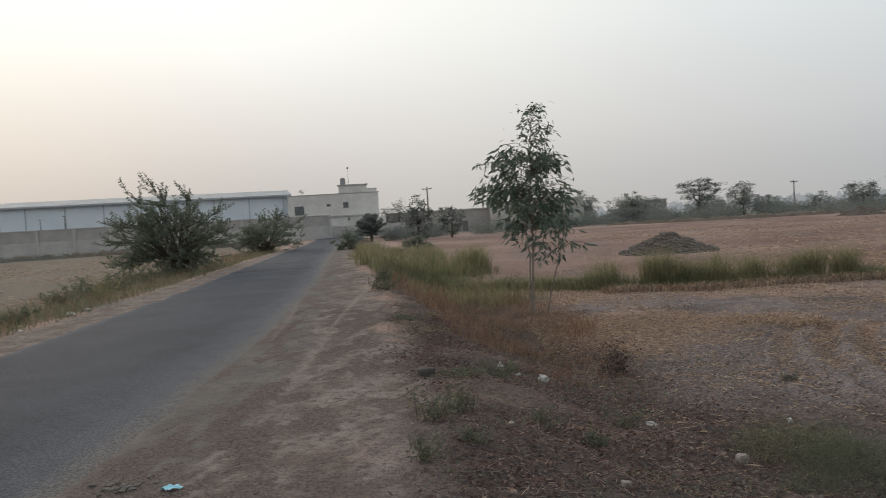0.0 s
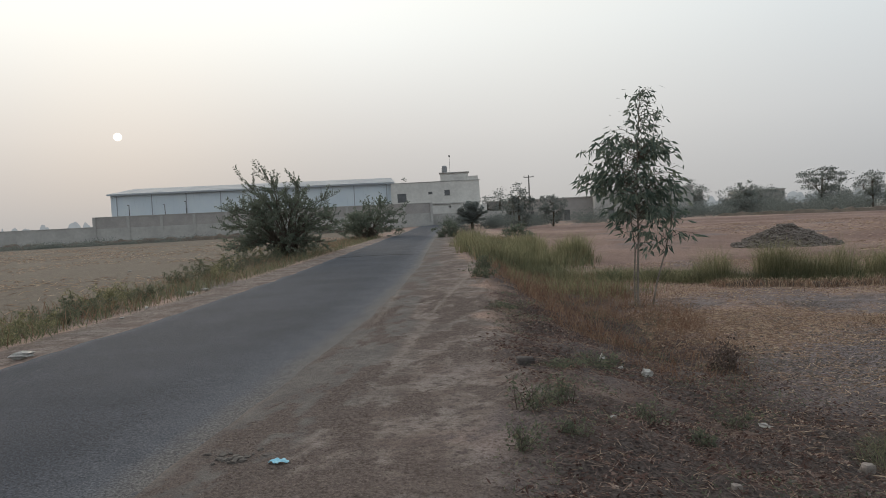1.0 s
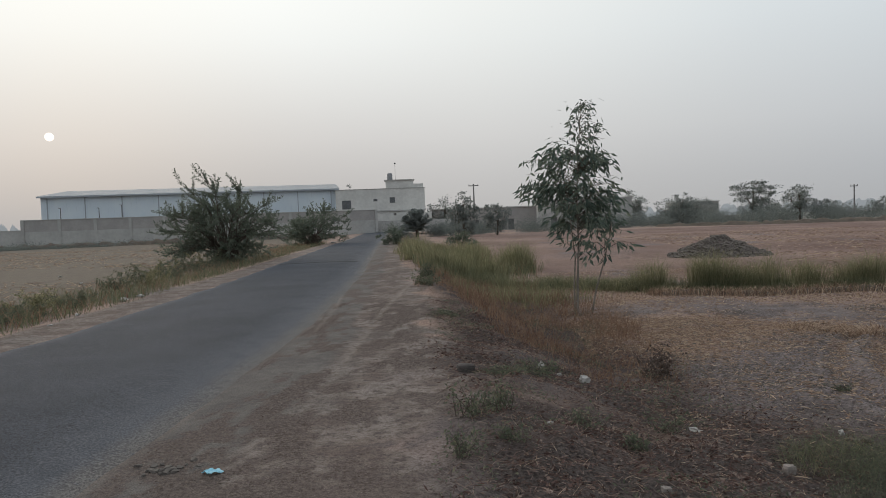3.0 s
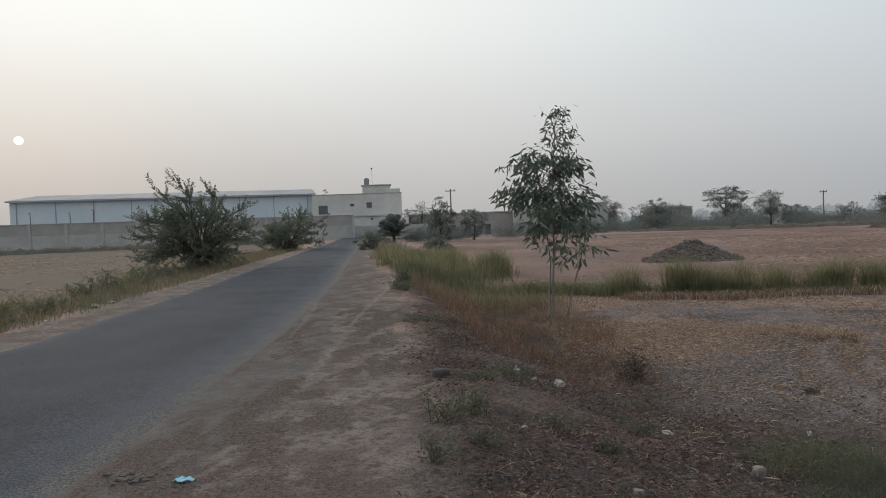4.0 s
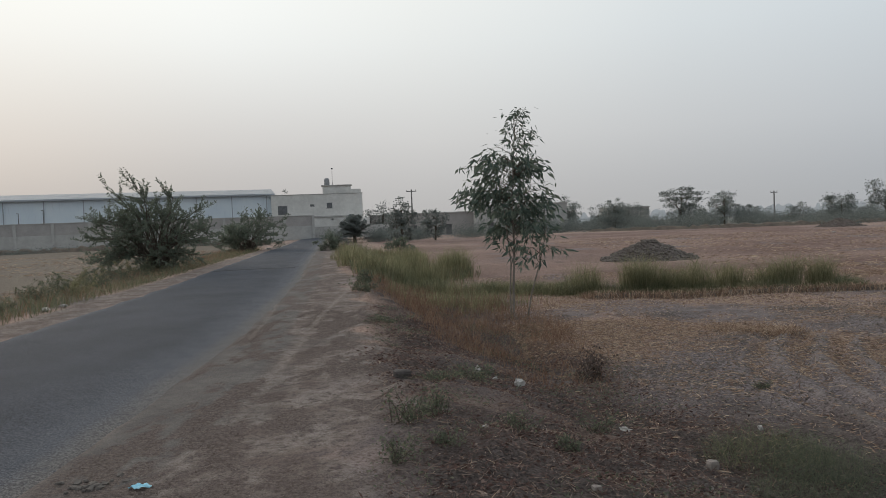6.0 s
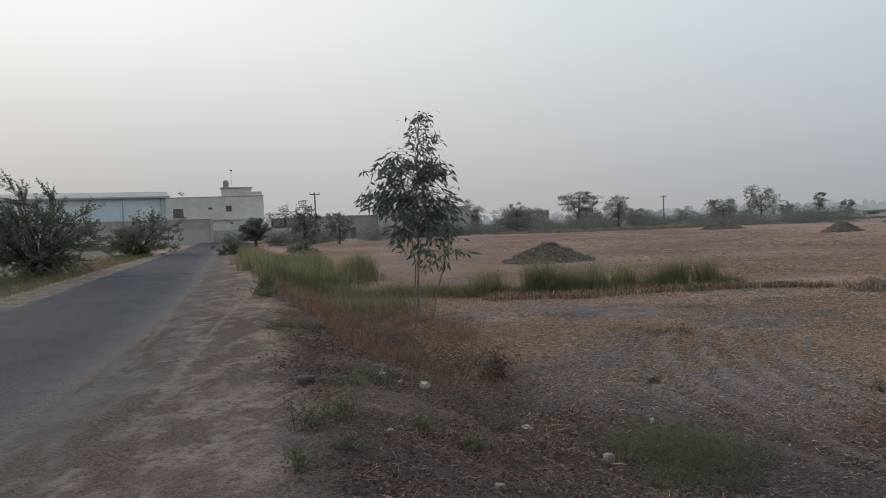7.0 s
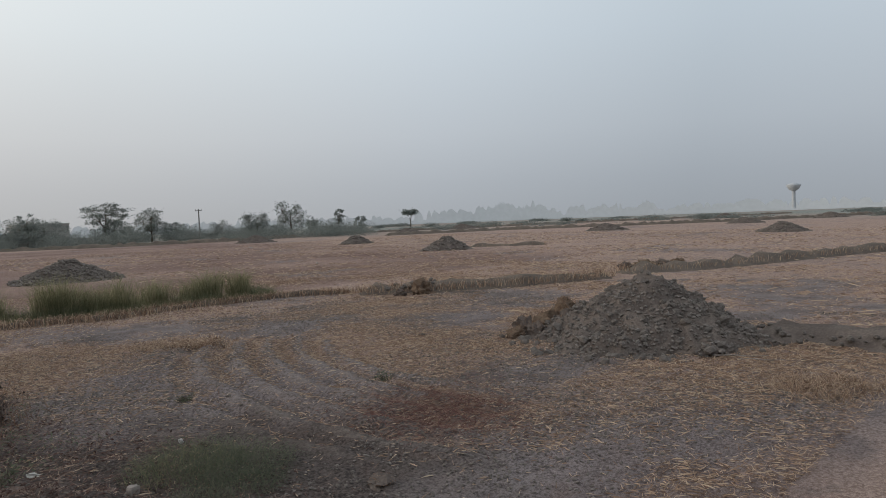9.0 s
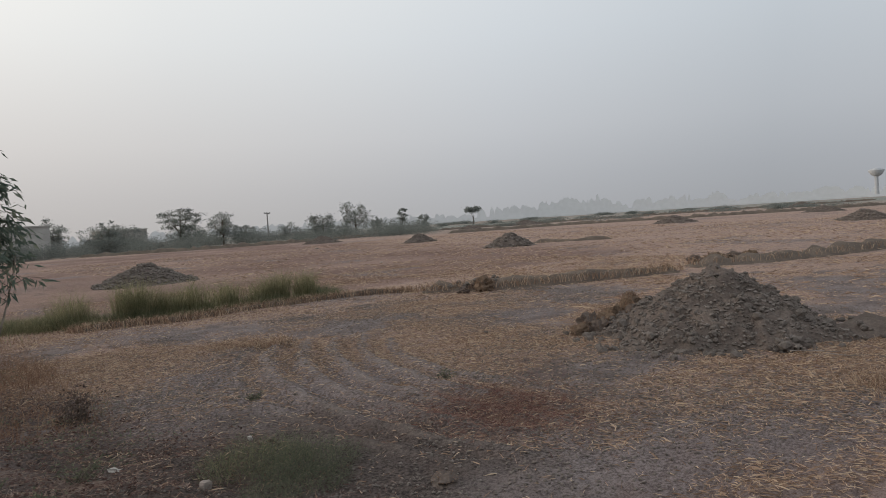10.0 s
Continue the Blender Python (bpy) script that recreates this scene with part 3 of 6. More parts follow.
# ---------- trees and bushes ----------
# crowns as lobes: sideways and up from the foot, half width and half height, in shares of the tree's width and height
CROWNS = {
    "round": [(0.0, 0.64, 0.40, 0.33), (-0.24, 0.50, 0.24, 0.24), (0.25, 0.52, 0.24, 0.26), (0.10, 0.34, 0.33, 0.18), (-0.08, 0.18, 0.34, 0.12)],
    "layered": [(0.02, 0.94, 0.20, 0.05), (-0.18, 0.85, 0.27, 0.045), (0.22, 0.83, 0.26, 0.045), (-0.31, 0.71, 0.19, 0.04), (0.08, 0.71, 0.30, 0.045),
                (0.36, 0.67, 0.14, 0.04), (-0.10, 0.58, 0.24, 0.05), (0.22, 0.53, 0.20, 0.05)],
    "upright": [(0.02, 0.68, 0.26, 0.31), (0.20, 0.45, 0.30, 0.28), (-0.18, 0.42, 0.30, 0.28), (0.0, 0.22, 0.42, 0.18)],
    "twin": [(-0.27, 0.68, 0.21, 0.31), (0.25, 0.62, 0.23, 0.28), (-0.22, 0.38, 0.20, 0.18), (0.26, 0.36, 0.20, 0.18)],
    "broad": [(-0.25, 0.60, 0.25, 0.36), (0.24, 0.63, 0.24, 0.36), (0.0, 0.42, 0.44, 0.24)],
    "umbrella": [(0.0, 0.86, 0.42, 0.12), (-0.16, 0.80, 0.32, 0.09), (0.2, 0.80, 0.3, 0.09)],
    "tiered": [(0.05, 0.94, 0.34, 0.045), (-0.20, 0.80, 0.28, 0.04), (0.20, 0.70, 0.30, 0.045), (-0.10, 0.55, 0.34, 0.05), (0.10, 0.40, 0.28, 0.045)],
    "mass": [(-0.30, 0.46, 0.24, 0.40), (0.0, 0.56, 0.30, 0.42), (0.30, 0.44, 0.24, 0.40), (0.0, 0.25, 0.5, 0.2)],
}


def field_tree(at, height, width, seed, label, shape="round", clumps=60, leaf=0.26, each=34, group="trees along the far fields"):
    """A broad-leaved tree: trunk and limbs in one part; a crown of many leaf clumps, with gaps, in another."""
    rg = np.random.default_rng(seed)
    ob = thing("field_tree", at, label, "tree", group)
    lean = rg.uniform(-0.04, 0.04) * width
    tr = [tube([(0, 0, -0.3), (lean * 0.4, 0, height * 0.22), (lean, 0, height * 0.45), (lean * 1.2, 0, height * 0.7)],
               [height * 0.032, height * 0.024, height * 0.017, 0.02], 8)]
    lobes = CROWNS[shape]
    weight = np.array([max(b[2] * b[3], b[2] * 0.06) for b in lobes])
    pos, out = [], []
    for b in lobes:
        c = np.array([b[0] * width, rg.uniform(-0.12, 0.12) * width, b[1] * height])
        z0 = min(height * rg.uniform(0.22, 0.42), c[2] * 0.8)
        tr.append(tube([(lean * 0.6, 0, z0), tuple(c * [0.45, 0.45, 0.5] + [lean * 0.3, 0, z0 * 0.5]), tuple(c)], [height * 0.013, height * 0.009, 0.015], 6))
        n = max(5, int(round(clumps * b[2] * b[3] / (weight.sum()) if b[3] > 0.07 else clumps * b[2] * 0.06 / weight.sum())))
        for i in range(n):
            d = rg.normal(size=3)
            d /= np.linalg.norm(d)
            p = c + d * rg.uniform(0.35, 1.0) ** 0.6 * np.array([b[2] * width, b[2] * width * 0.8, b[3] * height])
            if i % 2 == 0:
                tr.append(tube([tuple(c), tuple((c + p) / 2 + [0, 0, 0.02 * height]), tuple(p)], [height * 0.007, height * 0.005, 0.01], 4))
            s = rg.uniform(0.055, 0.115) * width
            q = rg.normal(size=(each, 3)) * [s * 0.6, s * 0.6, min(s * 0.42, b[3] * height * 0.5)]
            pos.append(p + q)
            out.append(q / s + d * 0.6 + rg.normal(size=(each, 3)) * 0.6)
    pos, out = np.concatenate(pos), np.concatenate(out)
    keep = pos[:, 2] > 0.05
    pos, out = pos[keep], out[keep]
    n = len(pos)
    v, f = leaves(pos, out, rg.uniform(0.6, 1.4, n) * leaf, rg.uniform(0.22, 0.42, n) * leaf, True)
    np_part("trunk", *join(tr), M_TWIG, ob, "", True)
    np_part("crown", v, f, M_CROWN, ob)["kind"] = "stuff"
    return ob


def thorn_bush(at, width, height, seed, label, stems=60, twigs=9, leaf=0.085, peak=-0.1):
    """A sprawling thorn bush: stems arch from one foot to an uneven dome, each set with sprays of twigs that carry small leaves in two rows."""
    rg = np.random.default_rng(seed)
    ob = thing("thorn_bush", at, label, "bush", "thorn bushes beside the road")
    tr, pos, way = [], [], []
    for i in range(stems):
        d = rg.normal(size=3)
        d[2] = abs(d[2]) * 0.9 + 0.02
        d /= np.linalg.norm(d)
        reach = rg.uniform(0.62, 1.0)
        top = height * (0.86 + 0.16 * math.sin(3.1 * (d[0] - peak) + 1.5))
        tip = np.array([d[0] * width * 0.50 + peak * width * 0.5 * d[2], d[1] * width * 0.42, d[2] ** 0.8 * top * 0.94]) * reach
        tip[2] = min(max(tip[2], 0.09 * height), 0.88 * height * rg.uniform(0.9, 1.0))
        tip[:2] *= 0.72 + 0.28 * min(1.0, tip[2] / (0.3 * height))
        foot = np.array([rg.normal() * 0.04 * width, rg.normal() * 0.04 * width, -0.1])
        ctrl = tip * [0.35, 0.35, 0.55] + np.array([0, 0, 0.22 * height])
        q = np.linspace(0, 1, 7)[:, None]
        P = foot * (1 - q) ** 2 + 2 * ctrl * q * (1 - q) + tip * q ** 2 + rg.normal(size=(7, 3)) * 0.018 * width * q
        rad = 0.011 * height * rg.uniform(0.5, 1.0)
        tr.append(tube(P, [rad, rad * 0.9, rad * 0.75, rad * 0.6, rad * 0.45, rad * 0.3, 0.004], 5))
        for b in range(twigs):
            g = rg.uniform(0.28, 1.0) ** 0.7 * 5.99
            j = int(g)
            root = P[j] * (1 - g + j) + P[j + 1] * (g - j)
            along = P[j + 1] - P[j]
            w = along / (np.linalg.norm(along) + 1e-6) * 0.9 + rg.normal(size=3) * [0.75, 0.75, 0.4] + np.array([0, 0, 0.15])
            w = w / np.linalg.norm(w)
            L = rg.uniform(0.09, 0.22) * height
            end = root + w * L + np.array([0, 0, 0.10 * L])
            mid = (root + end) / 2 - np.array([0, 0, 0.06 * L])
            tr.append(tube([root, mid, end], [rad * 0.35, rad * 0.25, 0.003], 4))
            m = int(L / leaf * 3.6)
            q = np.linspace(0.12, 1.02, m)[:, None]
            line = root * (1 - q) ** 2 + 2 * mid * q * (1 - q) + end * q ** 2
            side = np.cross(w, rg.normal(size=3))
            side = side / np.linalg.norm(side)
            turn = np.where(np.arange(m) % 2, 1.0, -1.0)[:, None]
            pos.append(line + rg.normal(size=(m, 3)) * leaf * 0.12)
            way.append(side * turn + w * 0.7 + rg.normal(size=(m, 3)) * 0.35)
    pos, way = np.concatenate(pos), np.concatenate(way)
    keep = pos[:, 2] > 0.05
    pos, way = pos[keep], way[keep]
    n = len(pos)
    v, f = leaves(pos, way, rg.uniform(0.8, 1.7, n) * leaf, rg.uniform(0.22, 0.38, n) * leaf)
    np_part("stem_frame", *join(tr), M_TWIG, ob, "", True)
    np_part("foliage", v, f, M_THORN, ob)["kind"] = "stuff"
    return ob


def eucalyptus(at):
    """A young eucalyptus with a slim pale stem, a thin leaning second shoot and hanging narrow leaves."""
    rg = np.random.default_rng(41)
    ob = thing("eucalyptus_sapling", at, "young eucalyptus with slim pale stem and hanging narrow leaves", "tree")
    stem = [(0.0, 0, -0.15), (0.02, 0.0, 0.7), (0.07, 0.03, 1.5), (0.05, 0, 2.4), (0.10, -0.02, 3.3), (0.16, 0, 4.0), (0.20, 0.02, 4.55)]
    v, f = tube(stem, [0.030, 0.025, 0.021, 0.018, 0.013, 0.008, 0.004], 9)
    np_part("trunk", v, f, M_BARK, ob, "slim pale grey trunk", True)
    twin = [(-0.05, 0.03, -0.1), (-0.05, 0.03, 0.6), (-0.01, 0.04, 1.2), (-0.12, 0.02, 2.3), (-0.22, 0, 3.0)]
    np_part("twin_stem", *tube(twin, [0.020, 0.018, 0.015, 0.011, 0.005], 8), M_BARK, ob, "slim pale twin stem", True)
    shoot = [(0.30, 0.05, -0.1), (0.42, 0.06, 0.5), (0.60, 0.05, 1.1), (0.72, 0.02, 1.6), (0.80, 0.0, 2.0)]
    v, f = tube(shoot, [0.02, 0.018, 0.015, 0.011, 0.005], 7)
    np_part("side_shoot", v, f, M_BARK, ob, "thin leaning second stem", True)
    S, H = np.array(stem), np.array(shoot)
    # reach to both sides by height
    hz = [0.95, 1.35, 1.75, 2.1, 2.75, 3.4, 3.9, 4.7]
    rl, rr = [0.3, 0.75, 0.50, 0.66, 1.34, 1.18, 0.76, 0.24], [0.4, 0.90, 1.28, 1.2, 1.0, 0.88, 0.76, 0.26]
    wood, pos, way, size = [], [], [], []
    for i in range(190):
        z0 = float(np.interp(rg.random(), [0, 0.07, 0.22, 0.8, 1.0], [1.2, 1.75, 2.15, 3.3, 4.45]))
        line = S
        if rg.random() < 0.08:
            line, z0 = H, rg.uniform(1.0, 1.95)
        root = np.array([np.interp(z0, line[:, 2], line[:, 0]), np.interp(z0, line[:, 2], line[:, 1]), z0])
        a = rg.uniform(0, 2 * math.pi)
        tip_z = min(z0 + rg.uniform(0.05, 0.5), 4.52)
        reach = float(np.interp(tip_z, hz, rr) if math.cos(a) > 0 else np.interp(tip_z, hz, rl)) * rg.uniform(0.2, 1.0) ** 0.55
        if line is H:
            reach = min(reach, 0.6)
        tip = np.array([root[0] + math.cos(a) * reach, root[1] + math.sin(a) * reach, tip_z - 0.12 * reach])
        mid = (root + tip) / 2 + np.array([0, 0, 0.10 * reach + 0.04])
        wood.append(tube([root, mid, tip], [0.008, 0.005, 0.002], 5))
        m = int(5 + 9 * reach)
        q = rg.uniform(0.35, 1.05, m)[:, None]
        curve = root * (1 - q) ** 2 + 2 * mid * q * (1 - q) + tip * q ** 2
        pos.append(curve + rg.normal(size=(m, 3)) * 0.05)
        way.append(np.stack([rg.normal(size=m) * 0.5 + math.cos(a) * 0.45, rg.normal(size=m) * 0.5 + math.sin(a) * 0.45, -rg.uniform(0.1, 1.15, m)], 1))
        size.append(np.where(curve[:, 2] > 3.6, 0.72, 1.0))
    m = 120
    zz = rg.uniform(3.6, 4.58, m)
    pos.append(np.stack([np.interp(zz, S[:, 2], S[:, 0]) + rg.normal(size=m) * 0.15 * (5.3 - zz), rg.normal(size=m) * 0.15 * (5.3 - zz), zz], 1))
    way.append(np.stack([rg.normal(size=m), rg.normal(size=m), rg.uniform(-0.6, 0.9, m)], 1))
    size.append(np.full(m, 0.6))
    pos, way, size = np.concatenate(pos), np.concatenate(way), np.concatenate(size)
    n = len(pos)
    v, f = leaves(pos, way, rg.uniform(0.15, 0.27, n) * size, rg.uniform(0.021, 0.035, n) * size)
    np_part("branchwork", *join(wood), M_TWIG, ob, "", True)
    np_part("crown", v, f, M_EUCA, ob)["kind"] = "stuff"


def date_palm(at, height, width):
    rg = np.random.default_rng(52)
    ob = thing("date_palm", at, "small date palm with arching grey-green fronds among bushes", "palm")
    np_part("trunk", *tube([(0, 0, -0.3), (0, 0, height * 0.25)], [0.25, 0.2], 8), M_TWIG, ob, "", True)
    for i in range(44):
        a, tilt = rg.uniform(0, 2 * math.pi), rg.uniform(0.1, 1.0)
        L = width * 0.55
        q = np.linspace(0.05, 1, 26)
        r, z = np.sin(tilt * 1.3) * L * q, height * 0.25 + np.cos(tilt * 1.3) * L * q - 0.40 * L * q ** 2 * tilt
        mid = np.stack([np.cos(a) * r, np.sin(a) * r, z], 1)
        side = np.array([-np.sin(a), np.cos(a), 0.0])
        pos, way = np.concatenate([mid, mid]), np.concatenate([side + np.array([0, 0, -0.35]) + 0 * mid, -side + np.array([0, 0, -0.35]) + 0 * mid])
        v, f = leaves(pos, way, np.full(52, 0.16 * width), np.full(52, 0.013 * width))
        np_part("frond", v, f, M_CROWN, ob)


# ---------- earth ----------
def heap_mesh(w, h, seed, stretch=1.0, res=34):
    """A dumped heap of earth: steep top, spread foot, lumps all over."""
    q = np.linspace(-1, 1, res)
    X, Y = np.meshgrid(q, q)
    r = np.hypot(X, Y)
    r = r * (1 + 0.13 * vnoise(X * 3 + seed, Y * 3, 1.0, seed))
    Z = h * (np.clip(1 - r, 0, 1) ** 1.12) * (1 - 0.06 * np.exp(-(r / 0.12) ** 2))
    Z = Z + (Z > 0.02) * (0.06 * h * vnoise(X * w, Y * w, 0.35, seed + 1) + 0.04 * h * vnoise(X * w, Y * w, 0.16, seed + 2)) - 0.12 * (r > 0.97)
    k = np.arange(res * res).reshape(res, res)
    f = np.stack([k[:-1, :-1], k[:-1, 1:], k[1:, 1:], k[1:, :-1]], -1).reshape(-1, 4)
    return np.stack([X * w / 2 * stretch, Y * w / 2, Z], -1).reshape(-1, 3), f


def heap_z(v, px, py):
    """Height of a heap's mesh, which is a regular grid, at px, py."""
    n = int(round(math.sqrt(len(v))))
    Z = v[:, 2].reshape(n, n)
    i = np.clip((px - v[0, 0]) / (v[-1, 0] - v[0, 0]) * (n - 1), 0, n - 1.001)
    j = np.clip((py - v[0, 1]) / (v[-1, 1] - v[0, 1]) * (n - 1), 0, n - 1.001)
    a, b = i.astype(int), j.astype(int)
    fi, fj = i - a, j - b
    return (Z[b, a] * (1 - fi) + Z[b, a + 1] * fi) * (1 - fj) + (Z[b + 1, a] * (1 - fi) + Z[b + 1, a + 1] * fi) * fj


def lump_mesh(seed, size=1.0, flat=0.75):
    """An angular lump of earth or stone, about a unit across."""
    bm = bmesh.new()
    bmesh.ops.create_icosphere(bm, subdivisions=1, radius=0.5 * size)
    rg = np.random.default_rng(seed)
    for v in bm.verts:
        v.co = v.co * rg.uniform(0.84, 1.12)
        v.co.z *= flat
    me = bpy.data.meshes.new("clod")
    bm.to_mesh(me)
    bm.free()
    me.materials.append(M_CLOD)
    return me


def crumbs(x, y, z, s, rg):
    """Small loose lumps: lopsided octahedra, each turned its own way."""
    n = len(x)
    o = np.array([(1, 0, 0), (0, 1, 0), (-1, 0, 0), (0, -1, 0), (0, 0, 0.8), (0, 0, -0.8)])
    a, b = rg.normal(size=(n, 3)), rg.normal(size=(n, 3))
    a /= np.linalg.norm(a, axis=1)[:, None]
    b -= a * np.sum(a * b, 1)[:, None]
    b /= np.linalg.norm(b, axis=1)[:, None]
    turn = np.stack([a, b, np.cross(a, b)], 1)
    v = np.einsum("kj,njl->nkl", o, turn) * s[:, None, None] * rg.uniform(0.65, 1.2, (n, 6, 1)) * [1.15, 1.15, 0.85]
    v = v + np.stack([x, y, z + s * 0.3], 1)[:, None]
    q = np.array([(0, 1, 4), (1, 2, 4), (2, 3, 4), (3, 0, 4), (1, 0, 5), (2, 1, 5), (3, 2, 5), (0, 3, 5)])
    return v.reshape(-1, 3), (np.arange(n)[:, None, None] * 6 + q[None]).reshape(-1, 3)


CLODS = [lump_mesh(60 + i) for i in range(7)]


def clods_on(ob, spots, name="clod"):
    """Single clods as parts of a heap: rows of x, y, z, size."""
    rg = np.random.default_rng(len(spots))
    for x, y, z, s in spots:
        c = new(name, CLODS[int(rg.integers(len(CLODS)))])
        c.parent = ob
        c.matrix_basis = pose(x, y, z, rg.uniform(0, 40), rg.uniform(0, 40), rg.uniform(0, 360)) @ Matrix.Diagonal((s, s * rg.uniform(0.7, 1.1), s, 1))


def earth_heap(x, y, w, h, seed, label, stretch=1.0, turn=0.0, n_clods=40, small=0.16, n_crumbs=500):
    ob = thing("earth_heap", (x, y, float(land(x, y)) - 0.03), label, "earth heap", "earth heaps on the fields", turn)
    v, f = heap_mesh(w, h, seed, stretch)
    np_part("heap_body", v, f, M_MOUND, ob, "", True)
    rg = np.random.default_rng(seed)
    spots = []
    for i in range(n_clods):
        a, r = rg.uniform(0, 2 * math.pi), rg.uniform(0.15, 0.97) ** 0.6
        px, py = math.cos(a) * r * w / 2 * stretch, math.sin(a) * r * w / 2
        k = int(np.argmin((v[:, 0] - px) ** 2 + (v[:, 1] - py) ** 2))
        spots.append((px, py, max(float(v[k, 2]), 0.0) + 0.01, rg.uniform(0.4, 1.3) * small * (0.6 + 0.6 * r)))
    clods_on(ob, spots)
    n = n_crumbs
    a, r = rg.uniform(0, 2 * np.pi, n), rg.uniform(0.02, 1.05, n) ** 0.6
    px, py = np.cos(a) * r * w / 2 * stretch, np.sin(a) * r * w / 2
    v2, f2 = crumbs(px, py, np.maximum(heap_z(v, px, py), 0.0), rg.uniform(0.15, 0.5, n) * small, rg)
    np_part("crumb", v2, f2, M_CLOD, ob)["kind"] = "stuff"
    return ob


def bund(points, width, height, seed, label, grass=0, material=None, earth=None):
    """A low earth ridge between fields, along points, with a dry fringe."""
    P = np.array(points, float)
    seg = np.hypot(*np.diff(P, axis=0).T)
    s = np.concatenate([[0], np.cumsum(seg)])
    t = np.linspace(0, s[-1], max(8, int(s[-1] / 0.22)))
    cx, cy = np.interp(t, s, P[:, 0]), np.interp(t, s, P[:, 1])
    dx, dy = np.gradient(cx), np.gradient(cy)
    L = np.hypot(dx, dy)
    nx, ny = -dy / L, dx / L
    prof = [(-0.5, -0.08), (-0.36, 0.35), (-0.17, 0.92), (0.1, 1.0), (0.33, 0.5), (0.5, -0.08)]
    taper = np.minimum(1, np.minimum(t, s[-1] - t) / 0.5 + 0.1)
    cols = []
    for o, z in prof:
        x, y = cx + nx * o * width, cy + ny * o * width
        hh = height * (0.75 + 0.4 * vnoise(t, 0 * t + o, 0.6, seed)) * taper
        cols.append(np.stack([x, y, land(x, y) + z * hh + 0.05 * height * vnoise(x, y, 0.2, seed + 1)], 1))
    V = np.stack(cols, 1)
    k = np.arange(len(t) * len(prof)).reshape(len(t), len(prof))
    f = np.stack([k[:-1, :-1], k[:-1, 1:], k[1:, 1:], k[1:, :-1]], -1).reshape(-1, 4)
    ob = tagged(new("field_bund"), label, "field bund", "bunds between the fields")
    np_part("ridge", V.reshape(-1, 3), f, earth or M_BUND, ob, "", True)
    if grass:
        rg = np.random.default_rng(seed)
        i = rg.integers(0, len(t), grass)
        o = rg.uniform(-0.45, 0.35, grass) * width
        x, y = cx[i] + nx[i] * o + rg.normal(size=grass) * 0.12, cy[i] + ny[i] * o + rg.normal(size=grass) * 0.12
        z = land(x, y) + height * 0.5
        v, fc = blades(x, y, z - 0.1, rg.uniform(0.12, 0.34, grass), np.full(grass, 0.008), 0.6, rg)
        np_part("dry_fringe", v, fc, material or M_STRAW, ob)
    return ob


# ---------- buildings ----------
def prism(x0, x1, y0, y1, z0, z1, bm=None):
    return box_bm((x1 - x0, y1 - y0, z1 - z0), ((x0 + x1) / 2, (y0 + y1) / 2, (z0 + z1) / 2), 0.0, bm)


def window_in(parent, x, z, w, h, y=0.0):
    """A window set in a front wall: frame, sill and dark panes."""
    bm = bmesh.new()
    for a, b, c, d in ((-w / 2, -w / 2 + 0.07, -h / 2, h / 2), (w / 2 - 0.07, w / 2, -h / 2, h / 2), (-w / 2, w / 2, h / 2 - 0.07, h / 2), (-w / 2, w / 2, -h / 2, -h / 2 + 0.07), (-0.03, 0.03, -h / 2, h / 2)):
        prism(x + a, x + b, y - 0.05, y + 0.06, z + c, z + d, bm)
    win = part("window", bm, M_STEEL, parent)
    part("pane", prism(x - w / 2 + 0.06, x + w / 2 - 0.06, y + 0.02, y + 0.04, z - h / 2 + 0.06, z + h / 2 - 0.06), M_GLASS, win)
    part("sill", prism(x - w / 2 - 0.1, x + w / 2 + 0.1, y - 0.12, y, z - h / 2 - 0.1, z - h / 2 - 0.005), M_CONCRETE, win)
    return win


def wall_with_openings(x0, x1, z0, z1, y0, y1, holes):
    """A front wall, cut through by rectangular holes (x, z, w, h)."""
    xs = sorted({x0, x1, *[h[0] - h[2] / 2 for h in holes], *[h[0] + h[2] / 2 for h in holes]})
    zs = sorted({z0, z1, *[h[1] - h[3] / 2 for h in holes], *[h[1] + h[3] / 2 for h in holes]})
    bm = bmesh.new()
    for a, b in zip(xs, xs[1:]):
        for c, d in zip(zs, zs[1:]):
            mx, mz = (a + b) / 2, (c + d) / 2
            if not any(abs(mx - h[0]) < h[2] / 2 and abs(mz - h[1]) < h[3] / 2 for h in holes):
                prism(a, b, y0, y1, c, d, bm)
    bmesh.ops.remove_doubles(bm, verts=bm.verts[:], dist=0.001)
    return bm


